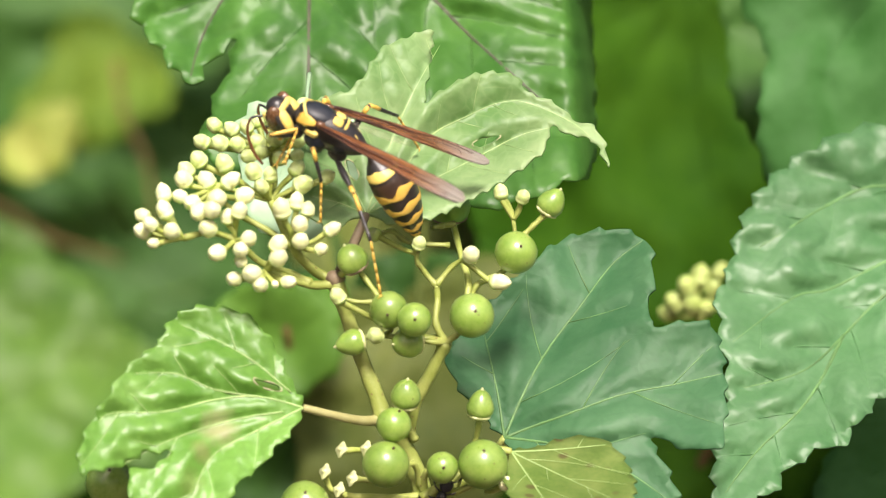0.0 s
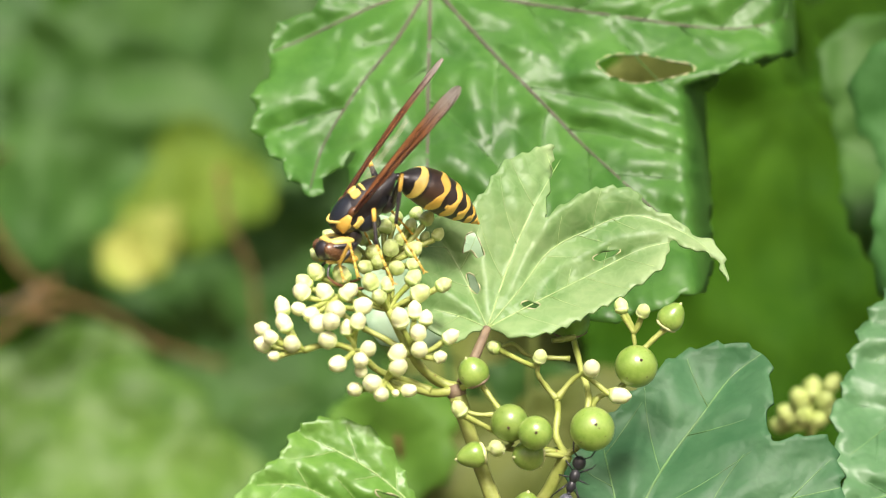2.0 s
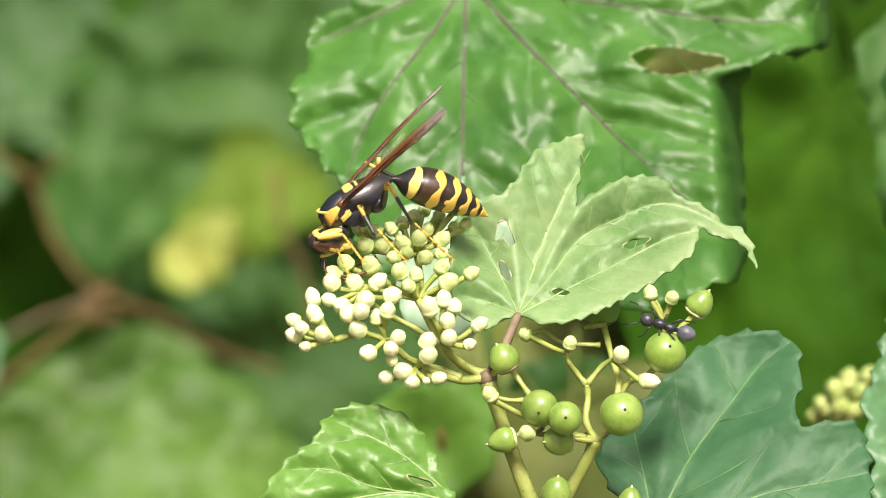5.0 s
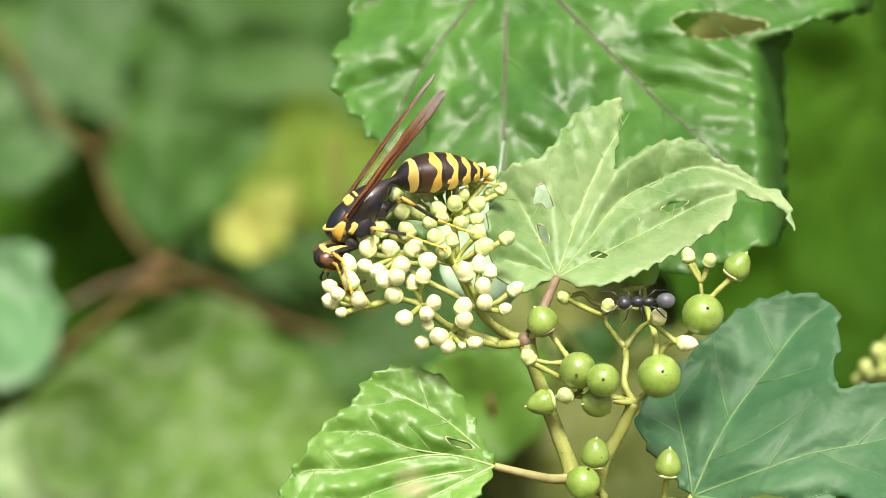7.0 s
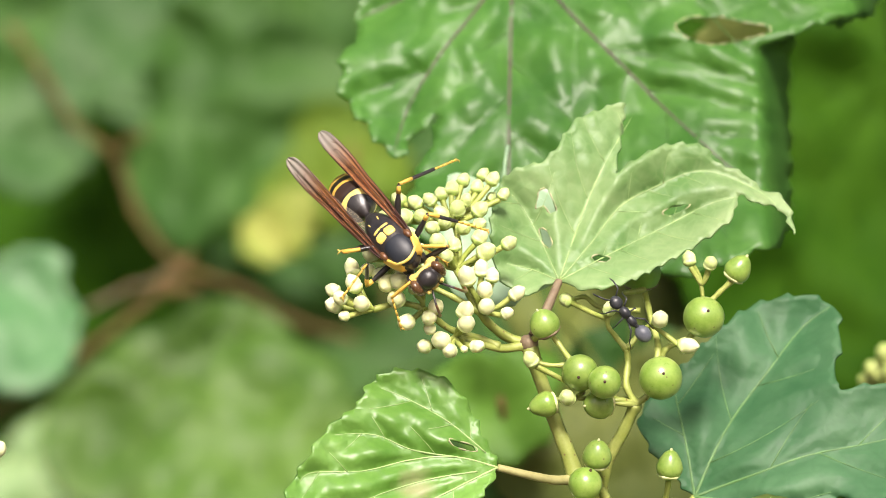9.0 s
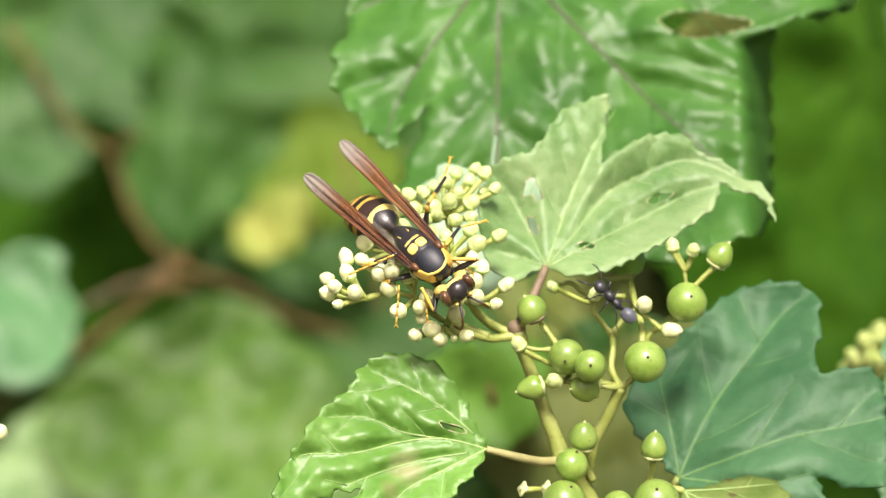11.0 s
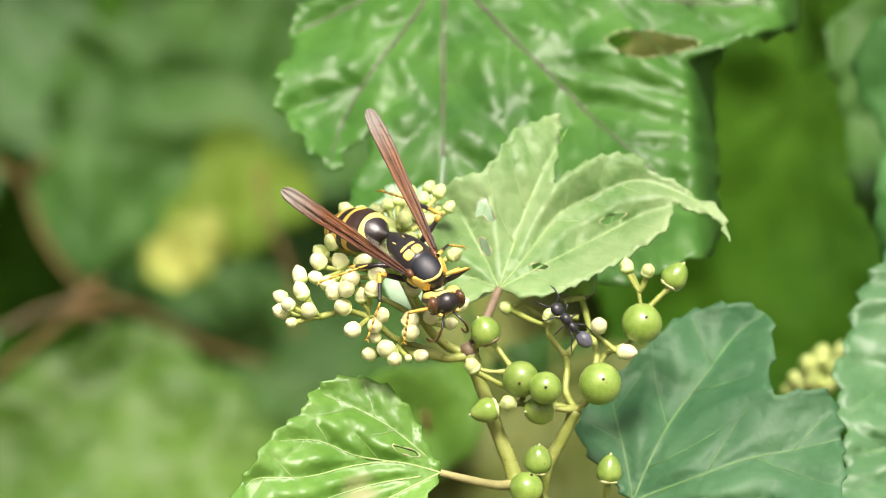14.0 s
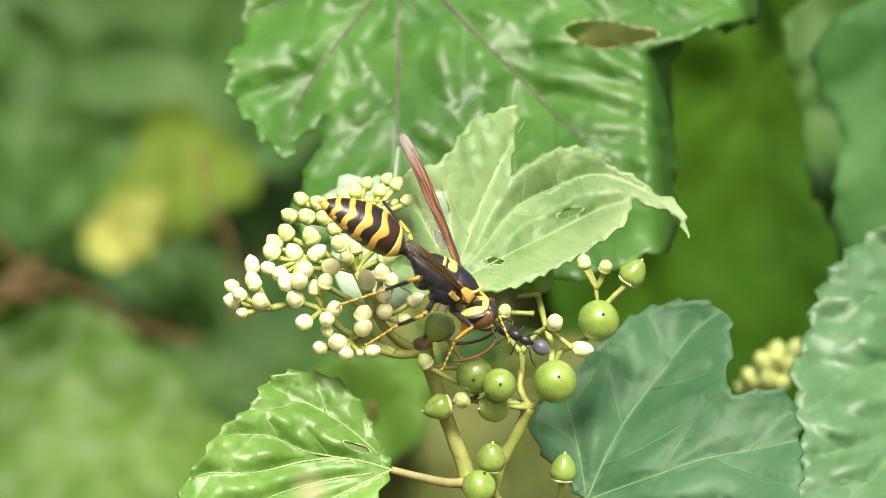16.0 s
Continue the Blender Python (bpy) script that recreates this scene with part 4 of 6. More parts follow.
# main stem and its forks
N0 = (14.49, 0, -25.09)
N2 = (21.1, -1, -16.81)
stem_base = at((19.5, 2, -53.17))
vine = thing("vine_stem", stem_base, "green climbing stem with reddish node", "stem")
stalk_part("stem", [N1, (12.01, 0, -18.27), (13.56, 0, -22.3), N0], (0.95, 1.2), STEM, vine, stem_base, 12)
stalk_part("stem", [N0, (17.05, 2, -28.76), (18.88, 2, -33.76), (19.49, 2, -40.96), (19.5, 2, -53.17)], (1.2, 1.5), STEM, vine, stem_base, 12)
stalk_part("lower_stem", [(19.5, 2, -53.17), (8, 14, -250), (22, 30, -600), (12, 45, -950), (15, 50, -1205)], (1.6, 4.5), STEM_BROWN, vine, stem_base, 12)
stalk_part("stem", [N2, (19.76, 0, -19.82), (17.93, 1, -23.27), (17.05, 2, -26.93)], (0.8, 1.0), STEM, vine, stem_base, 12)
bm = bmesh.new()
ball(bm, at(N1) - stem_base, (1.15 * MM, 1.1 * MM, 1.0 * MM), n=10, rows=7)
part("node", bm, STEM_RED, vine, "reddish-brown node")


def berry(root, base, centre, r, toward, mat=BERRY, point=0.0, dot=True, calyx=True, name="berry", rim=None):
    """A berry whose tip looks along `toward`; point draws the tip out, the calyx sits at the stalk end."""
    c = at(centre) - base
    m = Matrix.Translation(c) @ axis_turn(toward)
    rows = []
    for k in range(13):
        a = math.pi * k / 12
        z, q = -math.cos(a), math.sin(a)
        if z > 0 and point:
            z, q = z * (1 + point), q * (1 - point * 0.55 * z)
        rows.append((z * r * MM * 0.96, q * r * MM))
    bm = bmesh.new()
    lathe(bm, rows, 24)
    ob = part(name, bm, mat, root)
    ob.matrix_local = m
    if dot:
        bm = bmesh.new()
        top = rows[-1][0]
        lathe(bm, [(top - 0.12 * MM, 0.2 * MM), (top + 0.08 * MM, 0.15 * MM), (top + 0.2 * MM, 0.1 * MM), (top + 0.22 * MM, 0)], 8)
        part("stigma", bm, SCAR if not point else CALYX, ob)
    if calyx:
        bm = bmesh.new()
        w = 0.78 if point else 0.4
        z0 = -math.sqrt(1 - w * w) * r * 0.96
        lathe(bm, [(z0 - 0.25, 0.2 * r), (z0 - 0.28, w * r * 0.85), (z0 - 0.05, w * r * 1.08), (z0 + 0.12, w * r * 1.02), (z0 + 0.1, w * r * 0.8)], 15,
              Matrix.Scale(MM, 4), wave=lambda a, z: 1 + 0.06 * math.cos(5 * a))
        part("calyx", bm, rim or CALYX, ob)
    return ob


N2_base = at(N2)
berries = thing("berry_cluster", N2_base, "cluster of unripe green berries on forked stalks", "berry")
B_A, B_B, B_C, B_D, B_E = (23.78, -4, -13.89), (28.66, -1, -7.22), (17.57, -6, -14.27), (14.91, -4, -13.27), (17.09, -3, -16.75)
berry(berries, N2_base, B_A, 2.42, (0.12, -1, 0.25))
berry(berries, N2_base, B_B, 2.32, (0.2, -1, 0.35))
berry(berries, N2_base, B_C, 1.85, (0, -1, 0.05))
berry(berries, N2_base, B_D, 2.05, (-0.1, -1, -0.25))
berry(berries, N2_base, B_E, 1.7, (-0.85, -0.5, -0.1), point=0.2)
berry(berries, N2_base, (21.89, 7.5, -2.34), 2.3, (0, -0.3, 0.9), BERRY_DARK, dot=False, point=0.05, rim=STEM_RED)
berry(berries, N2_base, (32.48, 1, -2.09), 1.5, (0.5, -0.2, 0.75), BERRY, point=0.35)
berry(berries, N2_base, (11.17, -3, -16.75), 1.45, (-1, -0.2, -0.25), BERRY, point=0.45)
for pts, r in (([N2, (20.05, -1, -14.83), (20.27, 0, -12.37), (20.14, 0, -10.82)], (0.5, 0.42)),
               ([(20.14, 0, -10.82), (18.84, 0, -9.27), (18.01, -1, -8.02), (18.2, -1, -6.47)], (0.42, 0.3)),
               ([(20.14, 0, -10.82), (21.94, 0, -8.65), (23.77, -1, -7.59)], (0.42, 0.3)),
               ([N2, (22.22, -1, -16.07), (23.45, -1, -14.83)], (0.5, 0.4)),
               ([N2, (19.09, -2, -16.35), (17.24, -2, -16.78)], (0.45, 0.35)),
               ([N2, (19.71, -2, -16.78), (13.53, -2, -16.04), (11.37, -2, -16.97)], (0.4, 0.3)),
               ([(20.39, 0, -16.41), (18.5, -1, -16.07), (17.65, -3, -14.66)], (0.4, 0.35)),
               ([(23.18, 0, -13.31), (23.65, 1, -10.53), (22.94, 4, -7.44), (22.2, 7, -4.0)], (0.5, 0.42)),
               ([(23.84, 1, -13.02), (24.46, 1, -10.84), (26.95, 1, -9.6), (28.19, 1, -8.36)], (0.45, 0.4)),
               ([(28.75, 1, -6.18), (28.5, 1, -4.01), (28.19, 1, -2.46), (27.14, 1, -0.9)], (0.3, 0.25)),
               ([(28.5, 1, -3.7), (29, 1, -2.46), (29.5, 1, -1.34)], (0.28, 0.22)),
               ([(29.43, 1, -5.56), (30.68, 1, -4.32), (32.04, 1, -3.08)], (0.36, 0.42)),
               ([(21.11, 4.5, -4.4), (19.83, 4, -4.6), (22.36, 5, -4.2)], (0.35, 0.35)),
               ([(11.07, -1, -8.14), (12.61, -2, -10.17), (14.13, -3, -12.31)], (0.38, 0.38)),
               ([(9.51, -2, -11.83), (11.37, -2, -12.45), (13.53, -2, -12.45)], (0.3, 0.34)),
               ([(13.62, 3, -5.57), (15.49, 3, -4.95), (17.36, 3, -6.2), (21.73, 3, -6.51)], (0.32, 0.32))):
    stalk_part("stalk", pts, r, STEM, berries, N2_base, 8)
spray(berries, N2_base, (18.01, -1, -7.4), [(*(18.23, -2, -6.21), 0.95), (*(13.5, 3, -5.32), 1.0)], BUD_SOFT, 21)
spray(berries, N2_base, (22.87, 0, -8.03), [(*(23.8, -2, -7.39), 1.05), (*(26.74, -1, -10.38), 1.05)], BUD_ROUND, 22)
spray(berries, N2_base, (28.5, 1, -3.7), [(*(27.14, 1, -0.78), 0.9), (*(29.45, 0, -1.27), 0.95)], BUD_SOFT, 23)
spray(berries, N2_base, (15.38, -2, -15.42), [(*(13.49, -4, -15.98), 1.05), (*(9.49, -4, -11.79), 1.0)], BUD_SOFT, 24)

n1b = thing("single_berry", head_base, "small green berry beside the reddish node", "berry")
berry(n1b, head_base, (11.05, -3, -7.99), 1.7, (-0.45, -0.25, 0.85), point=0.12, rim=STEM_RED)
bm = bmesh.new()
tube(bm, [Vector((0, 0, 0)), at((10.32, -2, -9.24)) - head_base, at((11.05, -3, -8.91)) - head_base], 0.4 * MM, 8)
part("stalk", bm, STEM, n1b)

low_base = at(N0)
low = thing("berry_cluster", low_base, "lower cluster of unripe green berries with bare calyxes", "berry")
berry(low, low_base, (16.75, -3, -22.55), 1.65, (0.1, -0.4, 1), point=0.25)
berry(low, low_base, (15.42, -5, -25.46), 1.9, (0.3, -0.5, 0.8))
berry(low, low_base, (14.55, -6, -29.61), 2.55, (0.3, -0.6, 0.7))
berry(low, low_base, (20.64, -4, -30.1), 1.72, (0.05, -1, 0.05))
berry(low, low_base, (24.98, -4, -29.75), 2.7, (0, -0.8, 0.6))
berry(low, low_base, (24.78, -2, -23.82), 1.5, (0.1, -0.2, 1), BERRY, point=0.4)
berry(low, low_base, (6, -4, -34.11), 2.7, (0, -0.8, 0.6))
berry(low, low_base, (-14.77, -2, -31.78), 2.6, (0, -0.8, 0.6))
for pts in ([(18.54, 1, -32.36), (17.55, -1, -29.8), (15.07, -3, -31.48)], [(18.84, 1, -32.96), (19.07, -1, -30.71), (20.72, -2, -30.35)],
            [(18.97, 1, -33.7), (22.41, -1, -32.84), (24.78, -2, -31.57)], [(21.84, 0, -33.03), (24.15, 0, -28.05), (24.71, -1, -25.26)],
            [(17.93, 1, -27.49), (16.68, 0, -25), (16.04, -1, -23.73)], [(18.54, 1, -33.57), (12.1, -1, -34.03), (6.34, -2, -34.85)],
            [(18.54, 1, -33.57), (12.71, -1, -33.42), (9.05, -2, -32.74), (8.15, -2, -30.62)], [(15.13, -1, -31), (12.71, -1, -28.58), (10.26, -2, -28.39)],
            [(15.13, -1, -31.61), (13.01, -1, -31.61), (11.35, -2, -31.42)]):
    stalk_part("stalk", pts, (0.5, 0.36), STEM, low, low_base, 8)
spray(low, low_base, (25.44, -1, -32.85), [(*(27.4, -4, -31.75), 1.0)], BUD_ROUND, 31)
for c in ((10, -3, -28.27), (11.14, -3, -31.35), (8.25, -3, -30.62), (9.76, -3, -32.56), (12.68, -2, -28.21)):
    bm = bmesh.new()
    m = Matrix.Translation(at(c) - low_base) @ axis_turn((-0.6, -0.5, 0.3)) @ Matrix.Scale(MM, 4)
    lathe(bm, [(-0.5, 0.2), (0, 0.55), (0.12, 0.95), (0.25, 0.9), (0.2, 0.4), (0.3, 0.25), (0.5, 0.2), (0.6, 0)], 15, m, wave=lambda a, z: 0.85 + 0.16 * math.cos(4 * a) * (z > 0.05))
    part("calyx", bm, CALYX, low, "bare cream calyx")

# woody vines behind
for pts, r in (([(-91.7, 435, 45.07), (-85.17, 430, 36.02), (-78.14, 425, 25.42), (-70.1, 420, 19.28), (-65.38, 415, 8.34), (-57.16, 405, -1.42), (-43.5, 400, -6.76), (-34.76, 395, -12.04), (-21.88, 390, -16.22)], (0.9, 0.7)),
               ([(-56.31, 400, -2.27), (-60.44, 390, -4.79), (-64.83, 385, -6.13), (-71.38, 375, -9.71)], (0.72, 0.55)),
               ([(-70.1, 420, 19.28), (-67, 415, 21.89), (-63.4, 410, 23.6)], (1.00, 0.62)),
               ([(-22.25, 365, 19.81), (-20.81, 360, 10.65), (-16.69, 355, 1.62), (-15.07, 350, -11.33)], (0.69, 0.50)),
               ([(-50.18, 355, -6.08), (-55.18, 355, -6.61), (-59.17, 355, -8.63), (-150, 330, -120), (-165, 320, -500), (-150, 335, -1205)], (1.0, 0.9))):
    b = at(pts[0])
    v = thing("woody_vine", b, "brown woody vine stem in the hedge", "stem", group="woody vines")
    stalk_part("cane", pts, r, STEM_RED if len(pts) == 4 and r[0] > 0.7 else STEM_BROWN, v, b, 10)
    for p in pts[1:-1]:
        bm = bmesh.new()
        ball(bm, at(p) - b, (r[0] * 1.05 * MM, r[0] * 1.05 * MM, r[0] * 1.2 * MM), n=10, rows=7)
        part("node", bm, STEM_BROWN, v)

for pts, r in (([(78, 262, -10), (52, 206, -30), (60, 154, -42), (74, 148, -39), (92, 190, -200), (80, 225, -700), (84, 235, -1205)], (0.8, 1.5)),
               ([(5.6, 141, -20), (7.5, 148, -30), (8.3, 157, -36), (14, 170, -200), (6, 185, -700), (10, 190, -1205)], (0.5, 1.4))):
    b = at(pts[0])
    v = thing("leafy_shoot", b, "thin brown shoot bearing leaves behind the berries", "stem")
    stalk_part("cane", pts, r, STEM_BROWN, v, b, 10)

# a few buds on a neighbouring shoot
side_base = at((-95, 80, -1205))
side = thing("flower_shoot", side_base, "thin green shoot with a few cream buds", "flower")
stalk_part("stalk", [(-54, 0, -23.2), (-58, 2, -28), (-75, 20, -60), (-90, 60, -300), (-95, 80, -1205)], (0.4, 1.3), STEM, side, side_base)
spray(side, side_base, (-54, 0, -23.2), [(-49.7, -1, -21.6, 1.25), (-53, -1, -20, 1.1), (-56.5, 0, -21, 1.0)], BUD_ROUND, 51)

far_base = at((57.39, 94, -17.09))
far = thing("flower_cluster", far_base, "yellow-green flower buds behind the leaves", "flower")
stalk_part("stalk", [(57.39, 94, -17.09), (56.86, 96, -19.29), (56.69, 98, -22.96)], (0.5, 0.7), STEM, far, far_base)
spray(far, far_base, (57.03, 94, -17.08), [(*(55.41, 92, -13.11), 1.43), (*(57.38, 94, -12.09), 1.54), (*(58.76, 92, -13.47), 1.43), (*(59.88, 94, -11.38), 1.32),
      (*(54.16, 94, -15.3), 1.43), (*(55.94, 90, -15.54), 1.54), (*(57.72, 90, -15.9), 1.43), (*(53.27, 96, -16.79), 1.21), (*(60.44, 96, -15), 1.32)], BUD_FAR, 41)



# ---- the wasp ----
def egg(name, mat, root, centre, radii, turn=(0, 0, 0), label="", n=16, rows=10, shape=None):
    bm = bmesh.new()
    m = Euler([radians(a) for a in turn]).to_matrix()
    ball(bm, Vector(centre) * MM, [r * MM for r in radii], m, n, rows, shape)
    return part(name, bm, mat, root, label)


def limb(name, mat, root, length, r0, r1, swell=0.0, n=8, bow=0.0):
    """A limb along x from its own joint."""
    bm = bmesh.new()
    k = 8
    pts = [Vector((length * i / k, 0, bow * math.sin(math.pi * i / k))) * MM for i in range(k + 1)]
    rad = [MM * (r0 + (r1 - r0) * i / k + swell * math.sin(math.pi * min(1, i / k * 1.15)) ** 2) for i in range(k + 1)]
    return part(name, tube(bm, pts, rad, n), mat, root)


def square(x, y, z):
    return tuple(math.copysign(abs(c) ** 0.62, c) for c in (x, y, z))


def thorax_patch(name, mat, x0, x1, span0, span1, s, grow, label=""):
    """A coloured patch laid on one side of the middle body, from x0 to x1, between two angles from the top at each end."""
    bm = bmesh.new()
    rows = []
    for i in range(9):
        q = i / 8
        x = x0 + (x1 - x0) * q
        r = math.sqrt(max(0.02, 1 - ((x + 0.9) / 4.5) ** 2))
        lo, hi = (span0[e] + (span1[e] - span0[e]) * q for e in (0, 1))
        row = []
        for j in range(9):
            a = radians(lo + (hi - lo) * j / 8)
            g = grow * (0.35 if i in (0, 8) or j in (0, 8) else 1)
            row.append(bm.verts.new(Vector((x, s * (2.15 * r + g) * math.sin(a), (2.05 * r + g) * math.cos(a) + 0.1 * (x > 0))) * MM))
        rows.append(row)
    for p, q in zip(rows, rows[1:]):
        for j in range(8):
            bm.faces.new((p[j], p[j + 1], q[j + 1], q[j]))
    bmesh.ops.recalc_face_normals(bm, faces=bm.faces)
    ob = part(name, bm, mat, wasp, label)
    thick = ob.modifiers.new("thickness", "SOLIDIFY")
    thick.thickness, thick.offset = 0.2 * MM, -1
    return ob


wasp = thing("wasp", (0, 0, 1.2), "black and yellow paper wasp with amber wings feeding on buds", "wasp")
# middle body
egg("thorax", W_BLACK, wasp, (-0.9, 0, 0.0), (4.5, 2.15, 2.05), n=24, rows=16,
    shape=lambda x, y, z: (x, y * (1 - 0.25 * max(0, -x) ** 2), z * (1 - 0.3 * max(0, -x) ** 2) + 0.12 * x * (z > 0)))
egg("mesonotum", W_SHIELD, wasp, (1.3, 0, 1.2), (2.2, 1.6, 0.88), (0, 8, 0), "smooth grey-black back shield", n=24, rows=12)
for s in (1, -1):
    thorax_patch("pronotum_side", W_YELLOW, 0.95, 3.05, (56, 66), (30, 104), s, 0.42, "yellow wedge-shaped shoulder patch")
    thorax_patch("pronotum_spot", W_LEMON, 0.3, 1.7, (84, 100), (92, 112), s, 0.3)
    egg("side_spot", W_LEMON, wasp, (0.55, s * 1.83, 0.05), (0.55, 0.25, 0.4), (0, 20, 0))
    egg("scutellum_mark", W_LEMON, wasp, (-0.95, s * 0.60, 1.82), (0.60, 0.62, 0.26), (s * -14, -4, 0), shape=square)
    egg("postscutellum_mark", W_LEMON, wasp, (-1.95, s * 0.50, 1.70), (0.2, 0.54, 0.18), (s * -14, -16, 0), shape=square)
    egg("propodeum_stripe", W_LEMON, wasp, (-3.5, s * 0.62, 1.05), (0.7, 0.14, 0.18), (0, -32, s * -8))
    egg("wing_base", W_BROWN, wasp, (0.55, s * 1.78, 1.22), (0.62, 0.4, 0.42))
    egg("coxa", W_BLACK, wasp, (2.3, s * 0.95, -1.45), (0.75, 0.65, 0.95))
    egg("coxa", W_BLACK, wasp, (-0.2, s * 1.1, -1.7), (0.85, 0.7, 0.95))
    egg("coxa", W_BLACK, wasp, (-2.5, s * 1.1, -1.45), (1.1, 0.75, 0.9))
    egg("pleuron", W_SHIELD, wasp, (0.2, s * 1.72, -0.75), (1.35, 0.5, 1.1), (s * 12, 10, 0), n=14, rows=9)
    egg("pleuron", W_SHIELD, wasp, (-2.3, s * 1.5, -0.2), (1.2, 0.5, 1.0), (s * 8, -18, s * 12), n=14, rows=9)
# yellow rim of the collar
bm = bmesh.new()
rim = [Vector((3.15 - 1.35 * abs(math.sin(a)) ** 2, 1.75 * math.sin(a), 0.55 + 1.15 * math.cos(a) * (1 - 0.15 * abs(math.sin(a))))) * MM
       for a in (math.pi * (k / 16 - 0.5) * 1.3 for k in range(17))]
tube(bm, rim, 0.17 * MM, 8)
part("collar", bm, W_LEMON, wasp, "yellow collar rim")
bm = bmesh.new()
tube(bm, [Vector(p) * MM for p in ((-4.6, 0, -0.2), (-5.0, 0, -0.3), (-5.5, 0, -0.3))], [0.7 * MM, 0.45 * MM, 0.4 * MM], 10)
part("waist", bm, W_BLACK, wasp)

# head, about its neck
head = egg("head", W_BLACK, wasp, (1.9, 0, 0), (1.3, 1.95, 1.75), n=20, rows=12)
for s in (1, -1):
    egg("eye", W_EYE, head, (1.95, s * 1.34, 0.25), (1.0, 0.7, 1.55), (s * -14, -14, s * 16), "glossy dark brown compound eye")
    egg("cheek", W_LEMON, head, (0.95, s * 1.25, -0.2), (0.5, 0.74, 1.45), (s * 8, 8, 0))
    egg("temple", W_BLACK, head, (1.3, s * 1.45, 0.0), (0.35, 0.72, 1.55), (s * 8, 8, 0))
    egg("mandible", W_YELLOW, head, (2.75, s * 0.55, -1.75), (0.42, 0.36, 0.75), (s * 18, -8, 0))
    egg("eye_bridge", W_LEMON, head, (3.0, s * 0.8, 0.1), (0.3, 0.34, 1.1), (s * -10, 8, 0))
    for k, p in enumerate(((2.6, s * 0.22, 1.45),)):
        egg("ocellus", W_EYE, head, p, (0.16, 0.16, 0.16), n=8, rows=6)
    bm = bmesh.new()
    pts = [Vector(p) * MM for p in ((3.05, s * 0.5, 0.35), (3.9, s * 0.95, 0.85), (4.55, s * 1.3, 1.0))]
    tube(bm, fair(pts), 0.13 * MM, 8)
    feeler = part("antenna", bm, W_BLACK, head, "dark feeler with orange end")
    bm = bmesh.new()
    pts = fair([Vector(p) * MM for p in ((4.55, s * 1.3, 1.0), (5.2, s * 1.6, 0.2), (5.6, s * 1.8, -1.2), (5.6, s * 1.95, -2.8), (5.3, s * 2.0, -4.0))])
    k = len(pts)
    tube(bm, pts, [MM * (0.12 + 0.045 * math.sin(3.1 * i / k) + 0.01 * (i % 2)) for i in range(k)], 8)
    part("flagellum", bm, W_BROWN, feeler)
egg("clypeus", W_YELLOW, head, (2.8, 0, -0.85), (0.5, 1.05, 0.95), (0, -8, 0))
egg("face", W_YELLOW, head, (2.85, 0, 0.0), (0.34, 0.8, 1.0), (0, 4, 0))
egg("brow", W_LEMON, head, (0.95, 0, 0.95), (0.3, 1.5, 0.4))
egg("crown", W_BLACK, head, (1.95, 0, 0.98), (1.12, 1.15, 1.02))

for ob in [head] + list(head.children_recursive):
    ob.data.transform(Matrix.Scale(1.05, 4))

# abdomen, about the waist: it runs backwards along -x and bows downwards
A_PROFILE = [(0, 0.36), (0.5, 0.5), (1.0, 0.9), (1.6, 1.55), (2.4, 2.1), (3.2, 2.42), (4.4, 2.62), (5.6, 2.6), (6.8, 2.45), (8.0, 2.12), (9.2, 1.66), (10.2, 1.18), (11.1, 0.6), (11.7, 0.12)]


def abdomen_point(s, a, grow=0.0):
    r = float(np.interp(s, [p[0] for p in A_PROFILE], [p[1] for p in A_PROFILE])) + grow
    sag = 0.018 * (s - 5.8) ** 2 - 0.6
    return Vector((-s, r * math.sin(a), r * 0.82 * math.cos(a) - sag)) * MM


def abdomen_band(name, mat, root, s0, s1, grow, front=None, back=None, n=36, rows=7, span=math.pi):
    bm = bmesh.new()
    rings = []
    for k in range(rows + 1):
        ring = []
        for j in range(n + 1):
            a = span * (2 * j / n - 1)
            f, b = s0 + (front(a) if front else 0), s1 + (back(a) if back else 0)
            q = k / rows
            g = grow + 0.05 * q - (0.08 if k in (0, rows) else 0)
            ring.append(bm.verts.new(abdomen_point(f + (b - f) * q, a, g)))
        rings.append(ring)
    for p, q in zip(rings, rings[1:]):
        for j in range(n):
            bm.faces.new((p[j], p[j + 1], q[j + 1], q[j]))
    bmesh.ops.remove_doubles(bm, verts=bm.verts, dist=1e-7)
    bmesh.ops.recalc_face_normals(bm, faces=bm.faces)
    return part(name, bm, mat, root)


